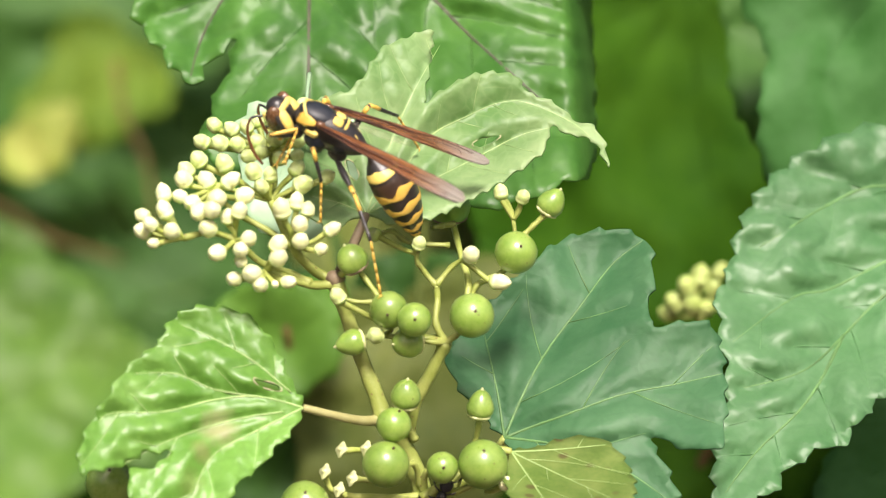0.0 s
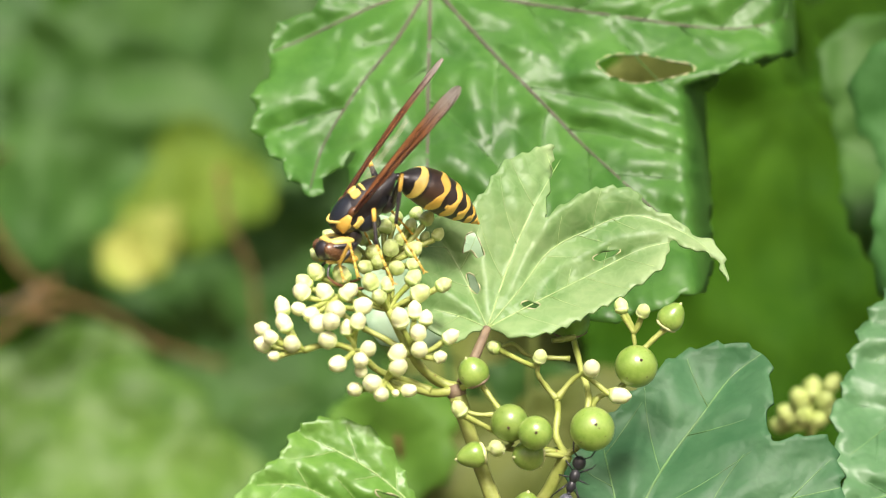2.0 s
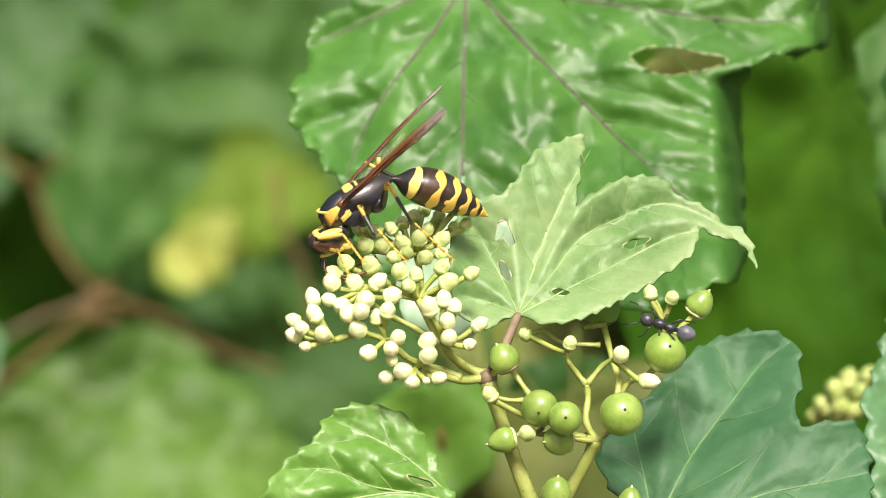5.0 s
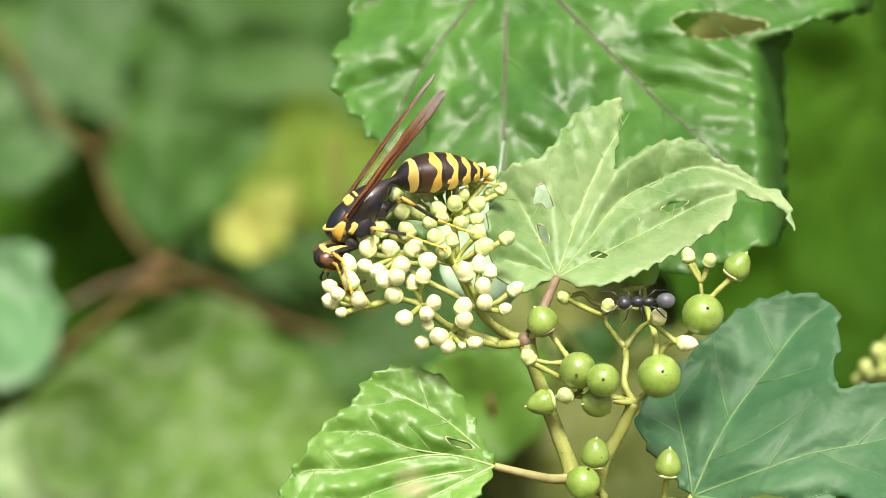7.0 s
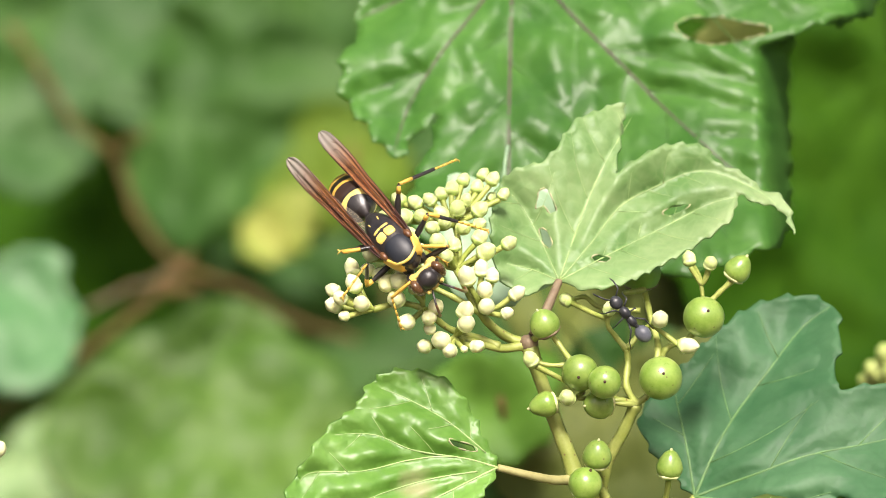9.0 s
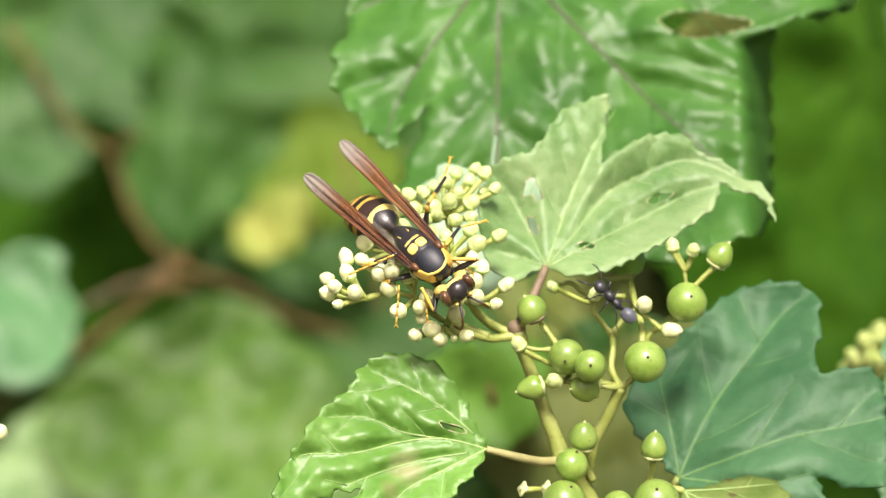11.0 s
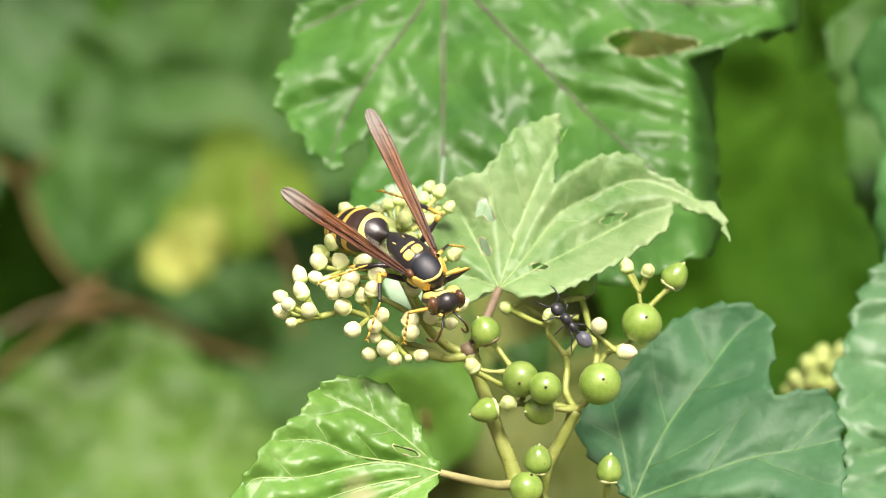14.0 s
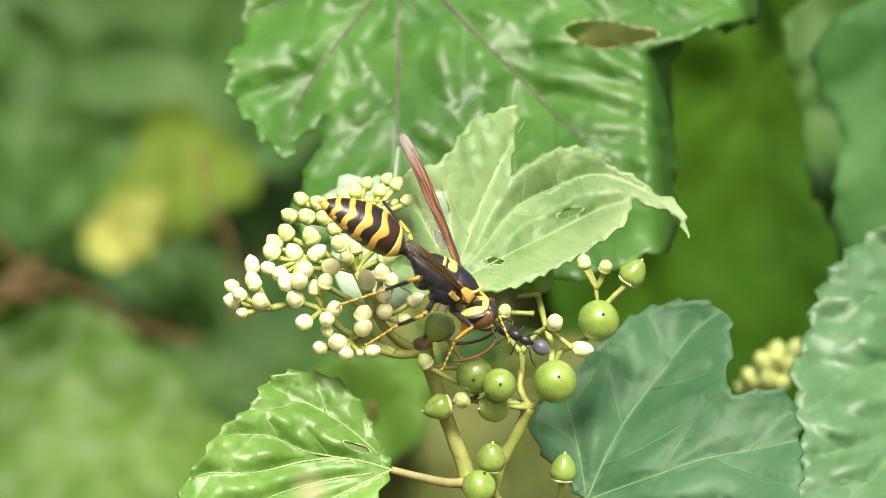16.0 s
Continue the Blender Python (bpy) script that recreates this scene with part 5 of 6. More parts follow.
abdomen = abdomen_band("abdomen", W_DUSK, wasp, 0.0, 11.7, 0.0, rows=34)
for i, (s0, s1) in enumerate(((0.9, 2.75), (2.75, 5.4), (5.4, 7.4), (7.4, 9.05), (9.05, 10.4), (10.4, 11.6))):
    L = s1 - s0
    abdomen_band("tergite", (W_BLACK, W_UMBER)[i] if i < 2 else W_DUSK, abdomen, s0, s1, 0.03)
    if i == 0:
        abdomen_band("yellow_band", W_LEMON, abdomen, s1 - 0.85, s1 - 0.05, 0.09, front=lambda a: 0.3 * abs(math.cos(a)) - 0.35 * abs(math.sin(a)))
    else:
        def edge(a, L=L):
            return L * (0.03 * math.cos(2 * a) + 0.13 * math.cos(4 * a + 0.25) - 0.05 * math.cos(7 * a))
        abdomen_band("yellow_band", W_BAND, abdomen, s0 + L * (0.6 if i < 2 else 0.5), s1 - L * 0.04, 0.085, front=edge, back=lambda a, L=L: 0.05 * L * math.cos(5 * a + 1))
        for s in (1, -1) if i > 1 else ():
            c = abdomen_point(s0 + L * 0.4, s * 2.0, -0.2) / MM
            egg("side_mark", W_BAND, abdomen, c, (L * 0.26, 0.3, 0.5), (s * -25, 0, 0), n=10, rows=8)
egg("sting_tip", W_ORANGE, abdomen, (-11.65, 0, -0.05), (0.4, 0.2, 0.2), n=8, rows=6)


# wings: folded lengthwise, one pleated blade on each side, running along -x from the hinge
def wing_width(q):
    return float(np.interp(q, (0, 0.08, 0.25, 0.5, 0.7, 0.85, 0.94, 0.98, 1.0), (0.3, 0.5, 0.78, 1.05, 1.25, 1.28, 1.1, 0.8, 0.3)))


def wing_point(q, w, s, lift=0.0):
    """q runs from hinge to tip, w from the outer edge (0) to the inner edge (1)."""
    width = wing_width(q)
    pleat = 0.2 * math.sin(w * 5 * math.pi) * (1 - 0.4 * q)
    y = s * (width * 0.75 - w * width * 1.5)
    return Vector((-18.6 * q, y, pleat + 0.35 * math.sin(math.pi * q) * 0.6 + lift - 0.25 * abs(w - 0.4) * (1 - q))) * MM


def wing_blade(name, mat, root, q0, q1, s, rows, cols=12):
    bm = bmesh.new()
    top = [[bm.verts.new(wing_point(q0 + (q1 - q0) * i / rows, j / cols, s, 0.025)) for j in range(cols + 1)] for i in range(rows + 1)]
    low = [[bm.verts.new(wing_point(q0 + (q1 - q0) * i / rows, j / cols, s, -0.025)) for j in range(cols + 1)] for i in range(rows + 1)]
    for i in range(rows):
        for j in range(cols):
            bm.faces.new((top[i][j], top[i + 1][j], top[i + 1][j + 1], top[i][j + 1]))
            bm.faces.new((low[i][j + 1], low[i + 1][j + 1], low[i + 1][j], low[i][j]))
    for i in range(rows):
        for j in (0, cols):
            bm.faces.new((top[i][j], low[i][j], low[i + 1][j], top[i + 1][j]))
    bmesh.ops.recalc_face_normals(bm, faces=bm.faces)
    return part(name, bm, mat, root)


wings = {}
for s in (1, -1):
    w = wing_blade("wing", WING, wasp, 0.0, 1.0, s, 36)
    tagged(w, "folded translucent amber-brown wing")
    for lane, q1 in ((0.03, 0.97), (0.18, 0.9), (0.42, 0.8), (0.66, 0.78), (0.97, 0.9)):
        bm = bmesh.new()
        pts = [wing_point(q1 * k / 24, lane + 0.03 * math.sin(k * 0.6), s, 0.03) for k in range(25)]
        tube(bm, pts, [MM * (0.1 - 0.06 * k / 24) for k in range(25)], 6)
        part("vein", bm, WING_VEIN, w)
    for q, a, b in ((0.5, 0.18, 0.42), (0.62, 0.42, 0.66), (0.7, 0.18, 0.42), (0.78, 0.03, 0.18), (0.8, 0.42, 0.66), (0.86, 0.18, 0.42)):
        bm = bmesh.new()
        tube(bm, [wing_point(q + 0.025 * k / 4, a + (b - a) * k / 4, s, 0.03) for k in range(5)], 0.04 * MM, 5)
        part("cross_vein", bm, WING_VEIN, w)
    bm = bmesh.new()
    top = [[bm.verts.new(Vector((-2.0 - 9.0 * i / 14, s * (-0.5 - j / 4 * 0.6 * math.sin(math.pi * (i + 1) / 16)), -0.3 - 0.12 * j + h)) * MM) for j in range(5)] for h in (0, -0.04) for i in range(15)]
    for k in range(2):
        for i in range(14):
            for j in range(4):
                a, b = top[k * 15 + i], top[k * 15 + i + 1]
                bm.faces.new((a[j], b[j], b[j + 1], a[j + 1]))
    bmesh.ops.recalc_face_normals(bm, faces=bm.faces)
    part("hind_wing", bm, WING_PALE, w, "pale clear hind wing")
    wings[s] = w

# legs: femur, tibia and tarsus, each about its own joint
LEGS = {}
for name, hip, lengths in (("fore", (2.5, 1.15, -2.0), (3.6, 3.0, 3.6)), ("mid", (-0.1, 1.3, -2.3), (4.2, 3.8, 4.4)), ("hind", (-2.7, 1.3, -2.0), (5.2, 5.4, 6.0))):
    for s in (1, -1):
        f = limb("femur", W_BLACK, wasp, lengths[0], 0.26, 0.22, 0.17 if name == "hind" else 0.12)
        knee = bmesh.new()
        tube(knee, [Vector((lengths[0] * q, 0, 0)) * MM for q in (0.8, 0.9, 1.0)], [(0.23 if name == "fore" else 0.29) * MM, (0.22 if name == "fore" else 0.28) * MM, 0.2 * MM], 8)
        part("knee", knee, W_YELLOW, f)
        t = limb("tibia", W_YELLOW if name == "fore" else W_BLACK, wasp, lengths[1], 0.16, 0.2, 0.06)
        if name != "fore":
            bm = bmesh.new()
            tube(bm, [Vector((lengths[1] * q, 0, 0.02)) * MM for q in (0.0, 0.2, 0.36)], [0.2 * MM, 0.24 * MM, 0.23 * MM], 8)
            part("tibia_mark", bm, W_YELLOW, t)
        bm = bmesh.new()
        for k in range(5):
            a, b = lengths[2] * k / 5, lengths[2] * (k + 0.94) / 5
            tube(bm, [Vector((a, 0, 0)) * MM, Vector(((a + b) / 2, 0, 0)) * MM, Vector((b, 0, 0)) * MM], [0.10 * MM, 0.13 * MM, 0.16 * MM], 7)
        for c in (1, -1):
            tube(bm, [Vector((lengths[2], 0, 0)) * MM, Vector((lengths[2] + 0.3, c * 0.22, -0.05)) * MM, Vector((lengths[2] + 0.42, c * 0.26, -0.3)) * MM], [0.1 * MM, 0.07 * MM, 0.03 * MM], 5)
        ta = part("tarsus", bm, W_YELLOW, wasp)
        LEGS[name, s] = (Vector((hip[0], s * hip[1], hip[2])), lengths, f, t, ta)



def frame_of(forward, up):
    """The turn whose x looks forward and whose z keeps to up."""
    f = Vector(forward).normalized()
    u = Vector(up)
    u = (u - f * u.dot(f)).normalized()
    s = u.cross(f)
    return Matrix((f, s, u)).transposed().to_4x4()


def rest_pose():
    """The wasp's parts as in flight: wings out, legs trailing."""
    abdomen.matrix_local = Matrix.Translation(Vector((-5.4, 0, -0.3)) * MM) @ frame_of((0.94, 0, 0.34), (0, 0, 1))
    head.matrix_local = Matrix.Translation(Vector((3.4, 0, 0.2)) * MM) @ frame_of((0.85, 0, -0.5), (0.5, 0, 1))
    for s, w in wings.items():
        w.matrix_local = Matrix.Translation(Vector((0.5, s * 2.0, 1.2)) * MM) @ frame_of((0.15, -s * 0.25, -0.95), (1, s * 0.2, 0))
    for (name, s), (hip, (fe, ti, ta), f, t, tar) in LEGS.items():
        lean = {"fore": 0.3, "mid": -0.5, "hind": -0.9}[name]
        knee = hip + Vector((lean * 0.6, s * 0.7, -0.5)).normalized() * fe
        ankle = knee + Vector((lean - 0.4, s * 0.1, -0.6)).normalized() * ti
        for ob, p, way in ((f, hip, knee - hip), (t, knee, ankle - knee), (tar, ankle, Vector((-0.9, 0, -0.4)))):
            ob.matrix_local = Matrix.Translation(p * MM) @ frame_of(way, (0.05, s * 0.2, 1))


# another wasp, which flies past twice
rest_pose()
passer = copy_thing(wasp, pose(0.16, 0.03, 1.14))
tagged(passer, "dark blue-black and orange wasp in flight", "wasp")


# ---- the ant ----
ant = thing("ant", (0, 0, 1.2), "grey-black ant climbing over the berry stalks", "ant")
egg("head", A_BLACK, ant, (2.55, 0, 0.1), (0.8, 0.75, 0.6), n=14, rows=9)
egg("thorax", A_BLACK, ant, (1.05, 0, 0.1), (0.8, 0.6, 0.6), n=12, rows=8)
egg("propodeum", A_BLACK, ant, (-0.1, 0, 0.0), (0.8, 0.52, 0.5), n=12, rows=8)
egg("petiole", A_BLACK, ant, (-0.95, 0, 0.1), (0.25, 0.25, 0.4), n=10, rows=7)
egg("gaster", A_GASTER, ant, (-2.0, 0, 0.05), (1.05, 0.86, 0.82), n=18, rows=12, label="downy grey hind body")
for s in (1, -1):
    for x, fx in ((1.5, 2.7), (0.8, 0.7), (0.2, -1.9)):
        bm = bmesh.new()
        pts = [Vector(p) * MM for p in ((x, s * 0.3, -0.2), ((x + fx) / 2, s * 1.05, 0.6), (fx * 0.9, s * 1.55, -0.7), (fx * 0.95 + 0.3 * (fx - x), s * 1.8, -1.3))]
        tube(bm, pts, [0.09 * MM, 0.11 * MM, 0.07 * MM, 0.05 * MM], 6)
        part("leg", bm, A_BLACK, ant)
    bm = bmesh.new()
    tube(bm, [Vector(p) * MM for p in ((3.0, s * 0.25, 0.25), (3.6, s * 1.0, 0.8), (4.5, s * 1.3, 0.4), (5.0, s * 1.35, 0.0))], [0.08 * MM, 0.09 * MM, 0.09 * MM, 0.07 * MM], 6)
    part("antenna", bm, A_BLACK, ant)
    egg("eye", W_EYE, ant, (2.7, s * 0.5, 0.3), (0.16, 0.1, 0.16), n=8, rows=6)



# ---- what moves ----
def between(rows, t):
    """A place between timed places."""
    if t <= rows[0][0]:
        return Vector(rows[0][1])
    for (a, p), (b, q) in zip(rows, rows[1:]):
        if t <= b:
            k = (t - a) / (b - a)
            k = k * k * (3 - 2 * k)
            return Vector(p).lerp(Vector(q), k)
    return Vector(rows[-1][1])


def motions():
    # seconds; place in millimetres about the flower head; turn in degrees
    BODY = [
        (0, 8.03, -6.2, 6.19, -37.6, -28.3, -177.4),
        (0.5, 1.33, -4.6, 9.49, -31.5, 8.9, 175),
        (1, 3.29, -4.2, 10.21, -26.2, 5.4, -161.2),
        (1.5, -0.43, -3.19, 9.31, -24.2, 42.8, -178),
        (2, -1.4, -3.52, 9.54, -28.8, 45.7, 178),
        (2.5, -2.38, -3.33, 9.55, -12.4, 51.7, -171.5),
        (3, -1.55, -3.25, 8.81, -18.1, 50.6, -174.8),
        (3.5, -3.06, -3.06, 8.98, -5.7, 43.8, -172.6),
        (6, -6.76, -3.12, 7.27, -18.4, 36.7, -179.3),
        (6.5, -7.92, -3.31, 3.92, -6.8, 54.4, -169.9),
        (7, -9.5, -3.15, 3.51, -21.2, 48.6, 178.8),
        (7.5, -10.22, -3.21, 2.54, -11.7, 46, -177.7),
        (8, -9.21, -4.54, 5.21, -22.7, 22, -177.1),
        (8.5, -8.46, -6.87, 3.14, -14.2, 62.7, -144.2),
        (9, -5.1, -9.8, 0.79, 64.6, 39.1, -37.4),
        (11.5, -0.76, -9.91, -2, 59.5, 37.2, -29.9),
        (12, -1.91, -9.9, 0.65, 65.1, 10.3, -26.9),
        (12.5, 0.42, -9.93, -0.05, 60, 16.8, -29.1),
        (13, 0.64, -9.95, -0.39, 61.6, 28.8, -28.7),
        (13.5, 1.92, -9.95, -0.84, 56.4, 35.5, -36.4),
        (14, 3.7, -9.91, -0.52, 53.5, 41.1, -32.6),
        (14.5, 4.37, -9.65, -2.64, 45.2, 55.6, -40.4),
        (15, 2.72, -9.58, -4.16, 30, 75.6, -57.1),
        (15.5, 7.57, -8.96, -2.87, 41.5, 27.7, 9.9),
        (16, 11.78, -10.4, -2.96, 35.1, 34.9, 17.9),
    ]
    # seconds; abdomen down and aside; head down and aside; sweep and lift of the left wing, then of the right
    JOINTS = [
        (0, 37, 5, 51, -8, 23, 17, 14, 1),
        (0.5, 65, 6, 47, -3, 21, 15, 32, -8),
        (1, 64, 32, 54, 13, 47, 29, 9, 12),
        (1.5, 72, 16, 51, 13, 28, 17, 12, 5),
        (2, 77, 10, 39, 14, 17, 13, 4, 8),
        (2.5, 76, 7, 41, 9, 26, 13, 11, 5),
        (3, 77, 11, 42, 11, 33, 14, 9, 3),
        (3.5, 71, 8, 68, 2, 44, 10, 23, 3),
        (6, 49, 9, 55, -2, 30, 15, 25, 2),
        (6.5, 43, 14, 41, 4, 25, 12, 2, 10),
        (7, 47, 11, 43, -1, 19, 10, 15, 1),
        (7.5, 38, 9, 33, -1, 25, 4, 12, 1),
        (8, 42, 23, 115, 3, 55, 18, 45, -12),
        (8.5, 52, -3, 34, 13, -8, -8, 7, -6),
        (9, 36, -1, 29, -1, 2, -8, -0, -6),
        (11.5, 37, 9, 33, -7, 3, 0, 3, -1),
        (12, 33, -7, 57, -5, 31, 8, 4, 8),
        (12.5, 30, 11, 27, -36, 26, 16, 9, 6),
        (13, 36, 17, 29, -26, 26, 12, 9, 5),
        (13.5, 31, 15, 29, -17, 22, 16, 10, 8),
        (14, 38, 19, 29, -26, 17, 9, 10, -3),
        (14.5, 28, 10, 28, -36, 16, 5, 6, -4),
        (15, 42, 11, 49, -10, 14, -6, 10, -12),
        (15.5, 50, -34, 40, 8, 45, -10, 35, 12),
        (16, 4, 5, 31, -3, 54, 7, 49, 19),
    ]
    body = [(t, pose(x * MM, y * MM, 1.2 + z * MM, a, b, c)) for t, x, y, z, a, b, c in BODY]
    walk(wasp, body)
    walk(abdomen, [(j[0], Matrix.Translation(Vector((-5.4, 0, -0.3)) * MM) @ frame_of(
        (math.cos(radians(j[1])) * math.cos(radians(j[2])), math.cos(radians(j[1])) * math.sin(radians(j[2])), math.sin(radians(j[1]))), (0, 0, 1))) for j in JOINTS])
    walk(head, [(j[0], Matrix.Translation(Vector((3.4, 0, 0.2)) * MM) @ frame_of(
        (math.cos(radians(j[3])) * math.cos(radians(j[4])), math.cos(radians(j[3])) * math.sin(radians(j[4])), -math.sin(radians(j[3]))), (0.5, 0, 1))) for j in JOINTS])
    turn = [m.to_3x3().inverted() @ Vector((0, -0.15 if 1 < t < 8.2 else -0.6, 0)) for t, m in body]
    for s, k in ((1, 5), (-1, 7)):
        walk(wings[s], [(j[0], Matrix.Translation(Vector((0.5, s * 2.0, 1.2)) * MM) @ frame_of(
            (math.cos(radians(j[k])) * math.cos(radians(j[k + 1])), -s * math.sin(radians(j[k])) * math.cos(radians(j[k + 1])), -math.sin(radians(j[k + 1]))),
            Vector((0, s * 0.35, 1)) + side)) for j, side in zip(JOINTS, turn)])
    # the flower head nods under the wasp: seconds, millimetres aside and up, degrees of roll
    sway = [(0, 0.49, -0.34, 3.3), (0.5, 0.33, -0.12, 2.45), (1, 0.32, 0.13, 3.07), (1.5, 0.37, 0.14, 2.02), (2, 0.32, 0.29, 1.28), (2.5, 0.31, 0.2, 0.32), (3, 0.17, 0.2, 1.07), (3.5, 0.21, 0.28, 0.55), (6, 0.24, 0.13, 0.02), (6.5, 0.15, 0.12, -0.34), (7, 0.0, 0.0, 0.0), (7.5, 0.07, 0.05, -0.34), (8, 0.05, -0.07, 1.09), (8.5, -0.07, -0.03, 0.78), (9, -0.12, -0.11, 0.27), (11.5, -0.04, -0.79, 1.48), (12, -0.21, -0.47, 1.51), (12.5, -0.19, -0.58, 1.77), (13, -0.03, -0.56, 1.67), (13.5, -0.02, -0.6, 2.01), (14, 0.05, -0.53, 1.93), (14.5, -0.11, -0.82, 2.9), (15, 0.0, -1.03, 3.35), (15.5, 0.08, -0.82, 3.04), (16, -0.03, -0.7, 3.04)]
    walk(flower_head, [(t, Matrix.Translation(head_base + Vector((x, 0, z)) * MM) @ Matrix.Rotation(radians(a), 4, "Y")) for t, x, z, a in sway])
    # where the feet stand, in millimetres about the flower head
    feet = {
        ("fore", 1): [(0, (3.86, -8, 2.6)), (0.5, (-0.34, -9, 3.45)), (1, (2.84, -8, 3.43)), (1.5, (-1.45, -8, 2.83)), (3, (-1.71, -8, 1.75)), (3.5, (-2.12, -8, 3.12)), (6, (-5.28, -8, 1.05)),
                      (7, (-9.64, -10, -4.53)), (7.5, (-10.28, -10, -5.15)), (8, (-9.79, -9, -2.27)), (8.5, (-4.94, -8, -0.71)), (9, (0.29, -9, -1.08)), (11.5, (4.37, -8, -3.72)), (12, (3.4, -8, 0.15)),
                      (12.5, (5.88, -8, -0.15)), (13.5, (5.67, -8, -2.21)), (14, (8.01, -8, -0.87)), (14.5, (8.71, -9, -7.27)), (15, (6.68, -9, -8.9)), (15.5, (14.18, -6, -7.01)), (16, (18.56, -5, -9.23))],
        ("fore", -1): [(0, (2.99, -5, 2.3)), (1.5, (-2.92, -6, 2.22)), (3.5, (-3.63, -6, 1.91)), (6, (-6.81, -7, -0.18)), (7.5, (-11.57, -8, -5.77)), (8.5, (-9.21, -9, -0.37)), (9, (-4.65, -10, -8.14)),
                       (11.5, (-0.52, -10, -8.75)), (12, (1.14, -10, -6.17)), (13, (2.47, -10, -5.92)), (13.5, (1.82, -10, -9.07)), (14, (1.85, -10, -8.96)), (14.5, (1.94, -11, -8.46)),
                       (15, (0.42, -11, -8.24)), (15.5, (4.74, -10, -8.53)), (16, (11.34, -9, -12.29))],
        ("mid", 1): [(0, (7.58, -7, -3.67)), (0.5, (1.82, -8, -3.41)), (1, (6.17, -7, 3.43)), (1.5, (2.45, -8, 1.96)), (2, (2.23, -8, 1.76)), (3, (1.93, -8, 0.24)), (3.5, (0.32, -7, 3.13)),
                     (6, (0.22, -7, 0.47)), (6.5, (0.5, -6, -0.37)), (7, (0.27, -6, 0.04)), (7.5, (0.38, -6, 0.47)), (8, (-3.21, -7, -0.5)), (8.5, (-2.51, -6, 2.66)), (9, (4.73, -5, 2.45)),
                     (11.5, (5.03, -5, 2.34)), (12, (4.99, -5, 2.71)), (12.5, (3.7, -5, 4.53)), (13.5, (6.39, -5, 4.44)), (14, (8.61, -4, 1.55)), (14.5, (8.34, -5, 0.89)),
                     (15, (8.67, -5, 0.16)), (15.5, (9.18, -6, -1.41)), (16, (14.79, -6, -6.76))],
        ("mid", -1): [(0, (9.74, 2, 4.11)), (1.5, (1.39, 0, 3.43)), (6, (-3.22, 1, 1.7)), (7.5, (-7.51, 1, -0.26)), (8.5, (-11.73, -6, 6.43)), (9, (-10.95, -11, -4.72)), (11.5, (-4, -11, -10.11)),
                      (12, (-4.25, -11, -9.91)), (12.5, (-4.3, -11, -10.34)), (13, (-4.48, -11, -10.18)), (13.5, (-4.14, -11, -10.07)), (14, (-2.2, -11, -8.6)), (14.5, (-1.78, -11, -6.88)),
                      (15, (-0.82, -11, -6.99)), (15.5, (1.64, -10, -7.61)), (16, (3.01, -10, -9.86))],
        ("hind", 1): [(0, (14.57, -9, -13.79)), (0.5, (6.92, -8, -4.86)), (1, (9.22, -6, -0.17)), (1.5, (5.61, -6, 2.56)), (2, (5.57, -6, 2.97)), (3, (5.29, -6, 2.38)), (3.5, (4.9, -5, 3.14)),
                      (6, (5.43, -4, 1.72)), (6.5, (4.79, -4, 1.06)), (7, (4.7, -3, 1.15)), (8, (4.27, -3, 3.15)), (8.5, (3.75, -5, 0.46)), (9, (1.34, 0, 10.32)), (11.5, (1.05, 0, 9.32)),
                      (12, (0.2, 0, 9.57)), (12.5, (-0.12, 0, 9.24)), (13.5, (-1.5, 0, 8.11)), (14.5, (0.11, 0, 7.95)), (15, (0.91, 0, 7.16)), (15.5, (2.41, 0, 7.39)), (16, (-0.7, -1, 6.07))],
        ("hind", -1): [(0, (18.37, 5, 4.12)), (1.5, (5.69, 2, 5.28)), (3.5, (5.3, 2, 8.11)), (6, (7.6, 0, 6.39)), (6.5, (7.27, 1, 6.36)), (8, (3.51, 3, 9.13)), (8.5, (0.51, 0, 7.65)),
                       (9, (-11.34, -8, 0.2)), (11.5, (-9.68, -10, -4.25)), (12, (-9.91, -10, -3.55)), (12.5, (-9.93, -10, -3.17)), (13.5, (-8.78, -10, -2.38)), (14, (-7.46, -10, -2.32)),
                       (14.5, (-4.86, -10, -0.95)), (15, (-4.53, -10, 0.47)), (15.5, (-6.71, -10, -6.26)), (16, (-0.08, -10, -5.58))],
    }
    for (name, s), (hip, (fe, ti, ta), f, t, tar) in LEGS.items():
        rows = [[], [], []]
        for sec, m in body:
            inv = m.inverted()
            foot = (inv @ at(between(feet[name, s], sec))) / MM
            out = (foot - hip)
            reach = fe + ti + ta * 0.85
            if out.length > reach:
                foot = hip + out.normalized() * reach
                out = foot - hip
            # the last joint lies back from the foot, a little raised
            back = (hip - foot).normalized() * 0.7 + Vector((0, s * 0.25, 0.35))
            ankle = foot + back.normalized() * ta
            d = ankle - hip
            if d.length > (fe + ti) * 0.98:
                d = d.normalized() * (fe + ti) * 0.98
                ankle = hip + d
            if d.length < abs(fe - ti) + 0.8:
                d = d.normalized() * (abs(fe - ti) + 0.8)
                ankle = hip + d
            a = (fe * fe - ti * ti + d.length_squared) / (2 * d.length)
            h = math.sqrt(max(0.0, fe * fe - a * a))
            lift = Vector((0.5 if name == "fore" else (-0.4 if name == "hind" else 0), s * 0.9, 0.55))
            lift = (lift - d.normalized() * lift.dot(d.normalized())).normalized()
            knee = hip + d.normalized() * a + lift * h
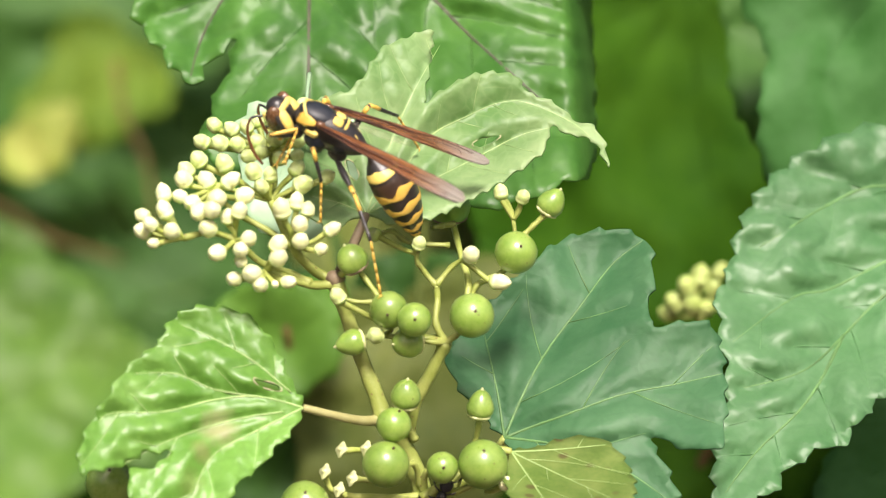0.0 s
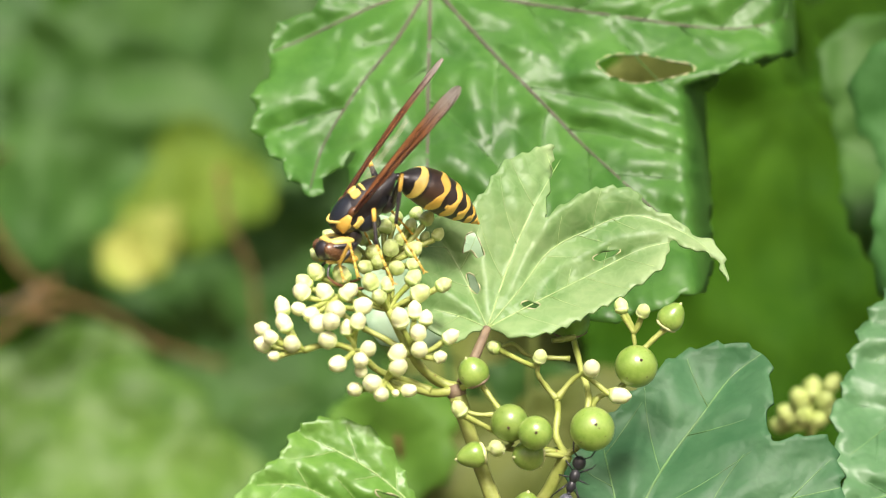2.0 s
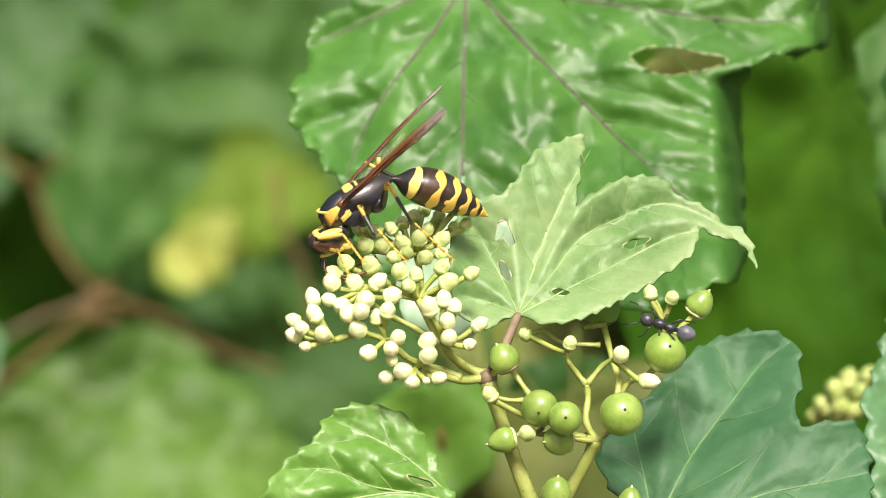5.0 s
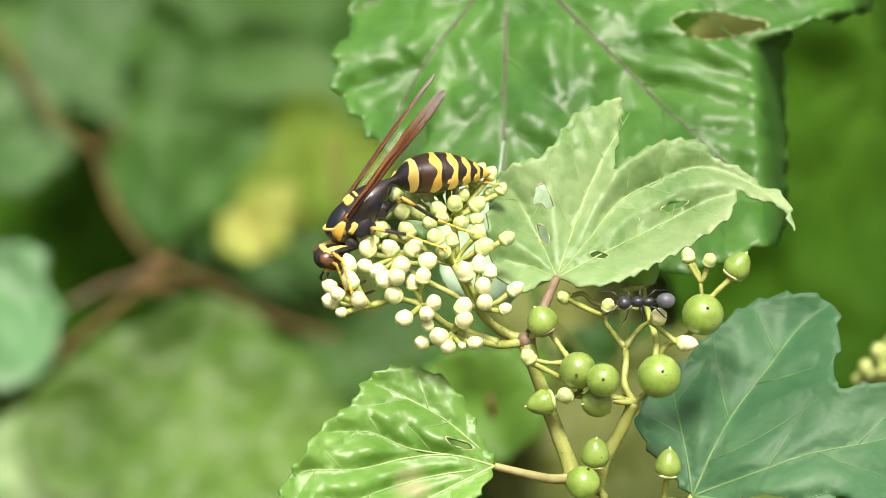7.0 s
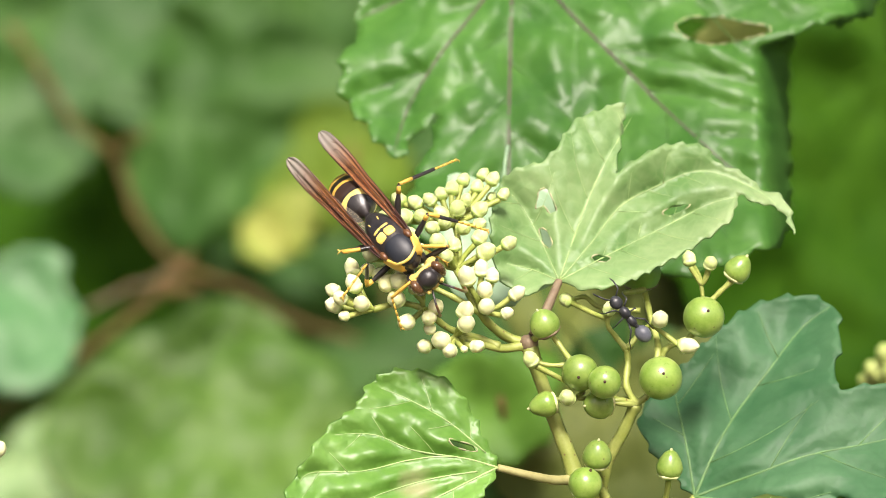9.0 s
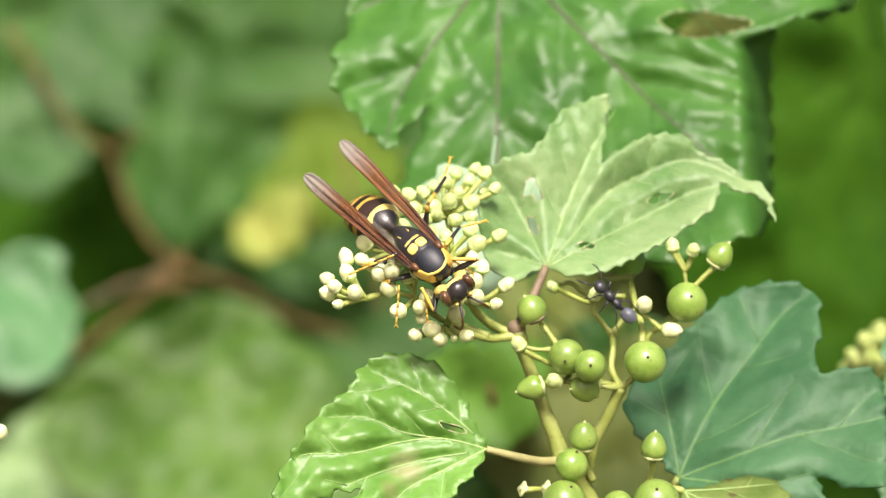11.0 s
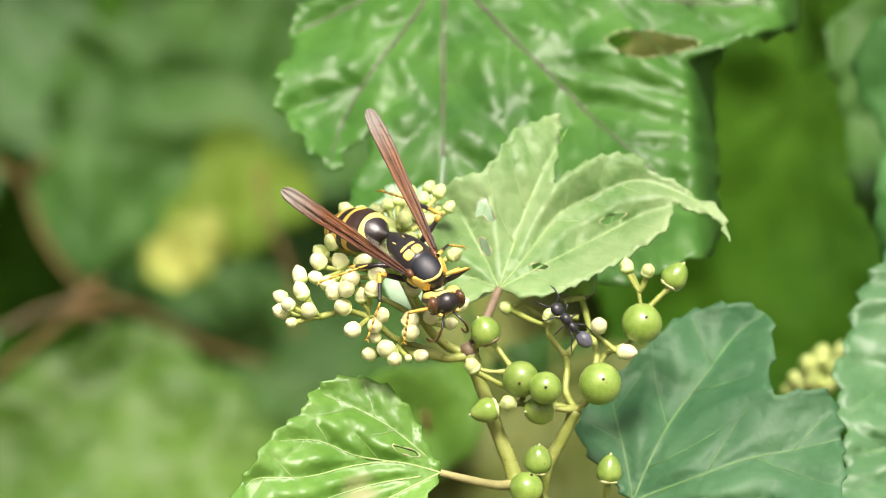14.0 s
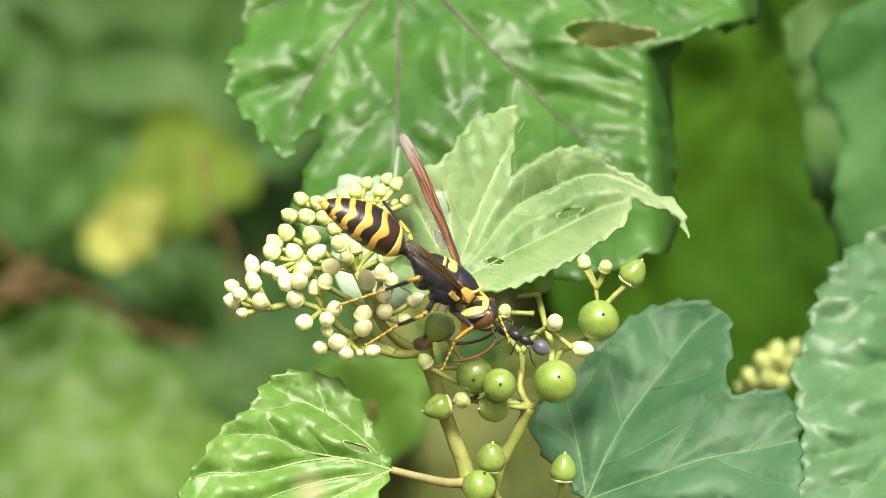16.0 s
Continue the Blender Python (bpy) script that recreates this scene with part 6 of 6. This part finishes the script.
            for k, (p, q) in enumerate(((hip, knee), (knee, ankle), (ankle, foot))):
                rows[k].append((sec, Matrix.Translation(p * MM) @ frame_of(q - p, (0.05, s * 0.2, 1))))
        for k, ob in enumerate((f, t, tar)):
            walk(ob, rows[k])
    # the other wasp crosses at one edge, circles overhead and comes by at the other: seconds, place in millimetres, way
    aslant, upward = (-0.62, -0.2, 0.62), (0.3, -0.25, 0.9)
    fly = [(0, (190, 60, -60), aslant), (1.5, (150, 45, -45), aslant), (1.7, (84, 48, -28), aslant), (1.8, (54, 46, -11), aslant), (1.9, (66.5, 46, 16.5), aslant),
           (2.1, (105, 40, 60), aslant), (2.6, (190, 80, 120), aslant), (5, (150, 60, 420), aslant), (9, (-200, 40, 300), upward), (11, (-160, 20, -20), upward),
           (11.6, (-96, 70, -26), upward), (11.7, (-53.5, 70, 2.0), upward), (11.8, (-22, 70, 37), upward), (12.1, (40, 30, 130), upward), (16, (300, 120, 400), upward)]
    walk(passer, [(t, Matrix.Translation(at(p)) @ frame_of(way, (0.55, -0.55, 0.6) if way is aslant else (0.1, -0.97, 0.2))) for t, p, way in fly])
    # the ant: seconds, head place, hind-body place, millimetres about the flower head
    steps = [
        (0, (21.19, -1, -32.23), (19.41, 0, -36.55)), (2.5, (22.63, -2, -17.27), (21.61, -2, -20.34)), (3, (23.39, 1, -16.67), (22.41, 1, -19.45)), (3.5, (25.84, 4, -11.07), (23.98, 4, -13.55)),
        (5.8, (27.64, -4, -4.75), (31.32, -4, -3.62)), (6.2, (25.49, -4, -5.47), (28.75, -4, -4.66)), (6.6, (21.57, -4, -5.4), (26.37, -4, -4.89)), (7, (19.66, -4, -5.95), (25.08, -4, -5.64)),
        (7.4, (19.23, -4, -6.52), (23.41, -4, -7.89)), (8, (19.07, -4, -5.94), (22.3, -4, -9.36)), (9, (19.19, -4, -5.94), (21.79, -4, -8.94)), (11.5, (19.04, -4, -5.74), (21.96, -4, -8.64)),
        (12.5, (19.04, -4, -5.67), (21.81, -4, -8.75)), (14.5, (19.22, -4, -5.97), (22.16, -4, -9.27)), (16, (18.91, -4, -8.62), (21.71, -4, -9.97))]
    rows = []
    for t, a, b in steps:
        a, b = Vector(a), Vector(b)
        rows.append((t, Matrix.Translation(at(a.lerp(b, 0.52))) @ frame_of(a - b, (0.1, -0.9, 0.4))))
    walk(ant, rows)


motions()
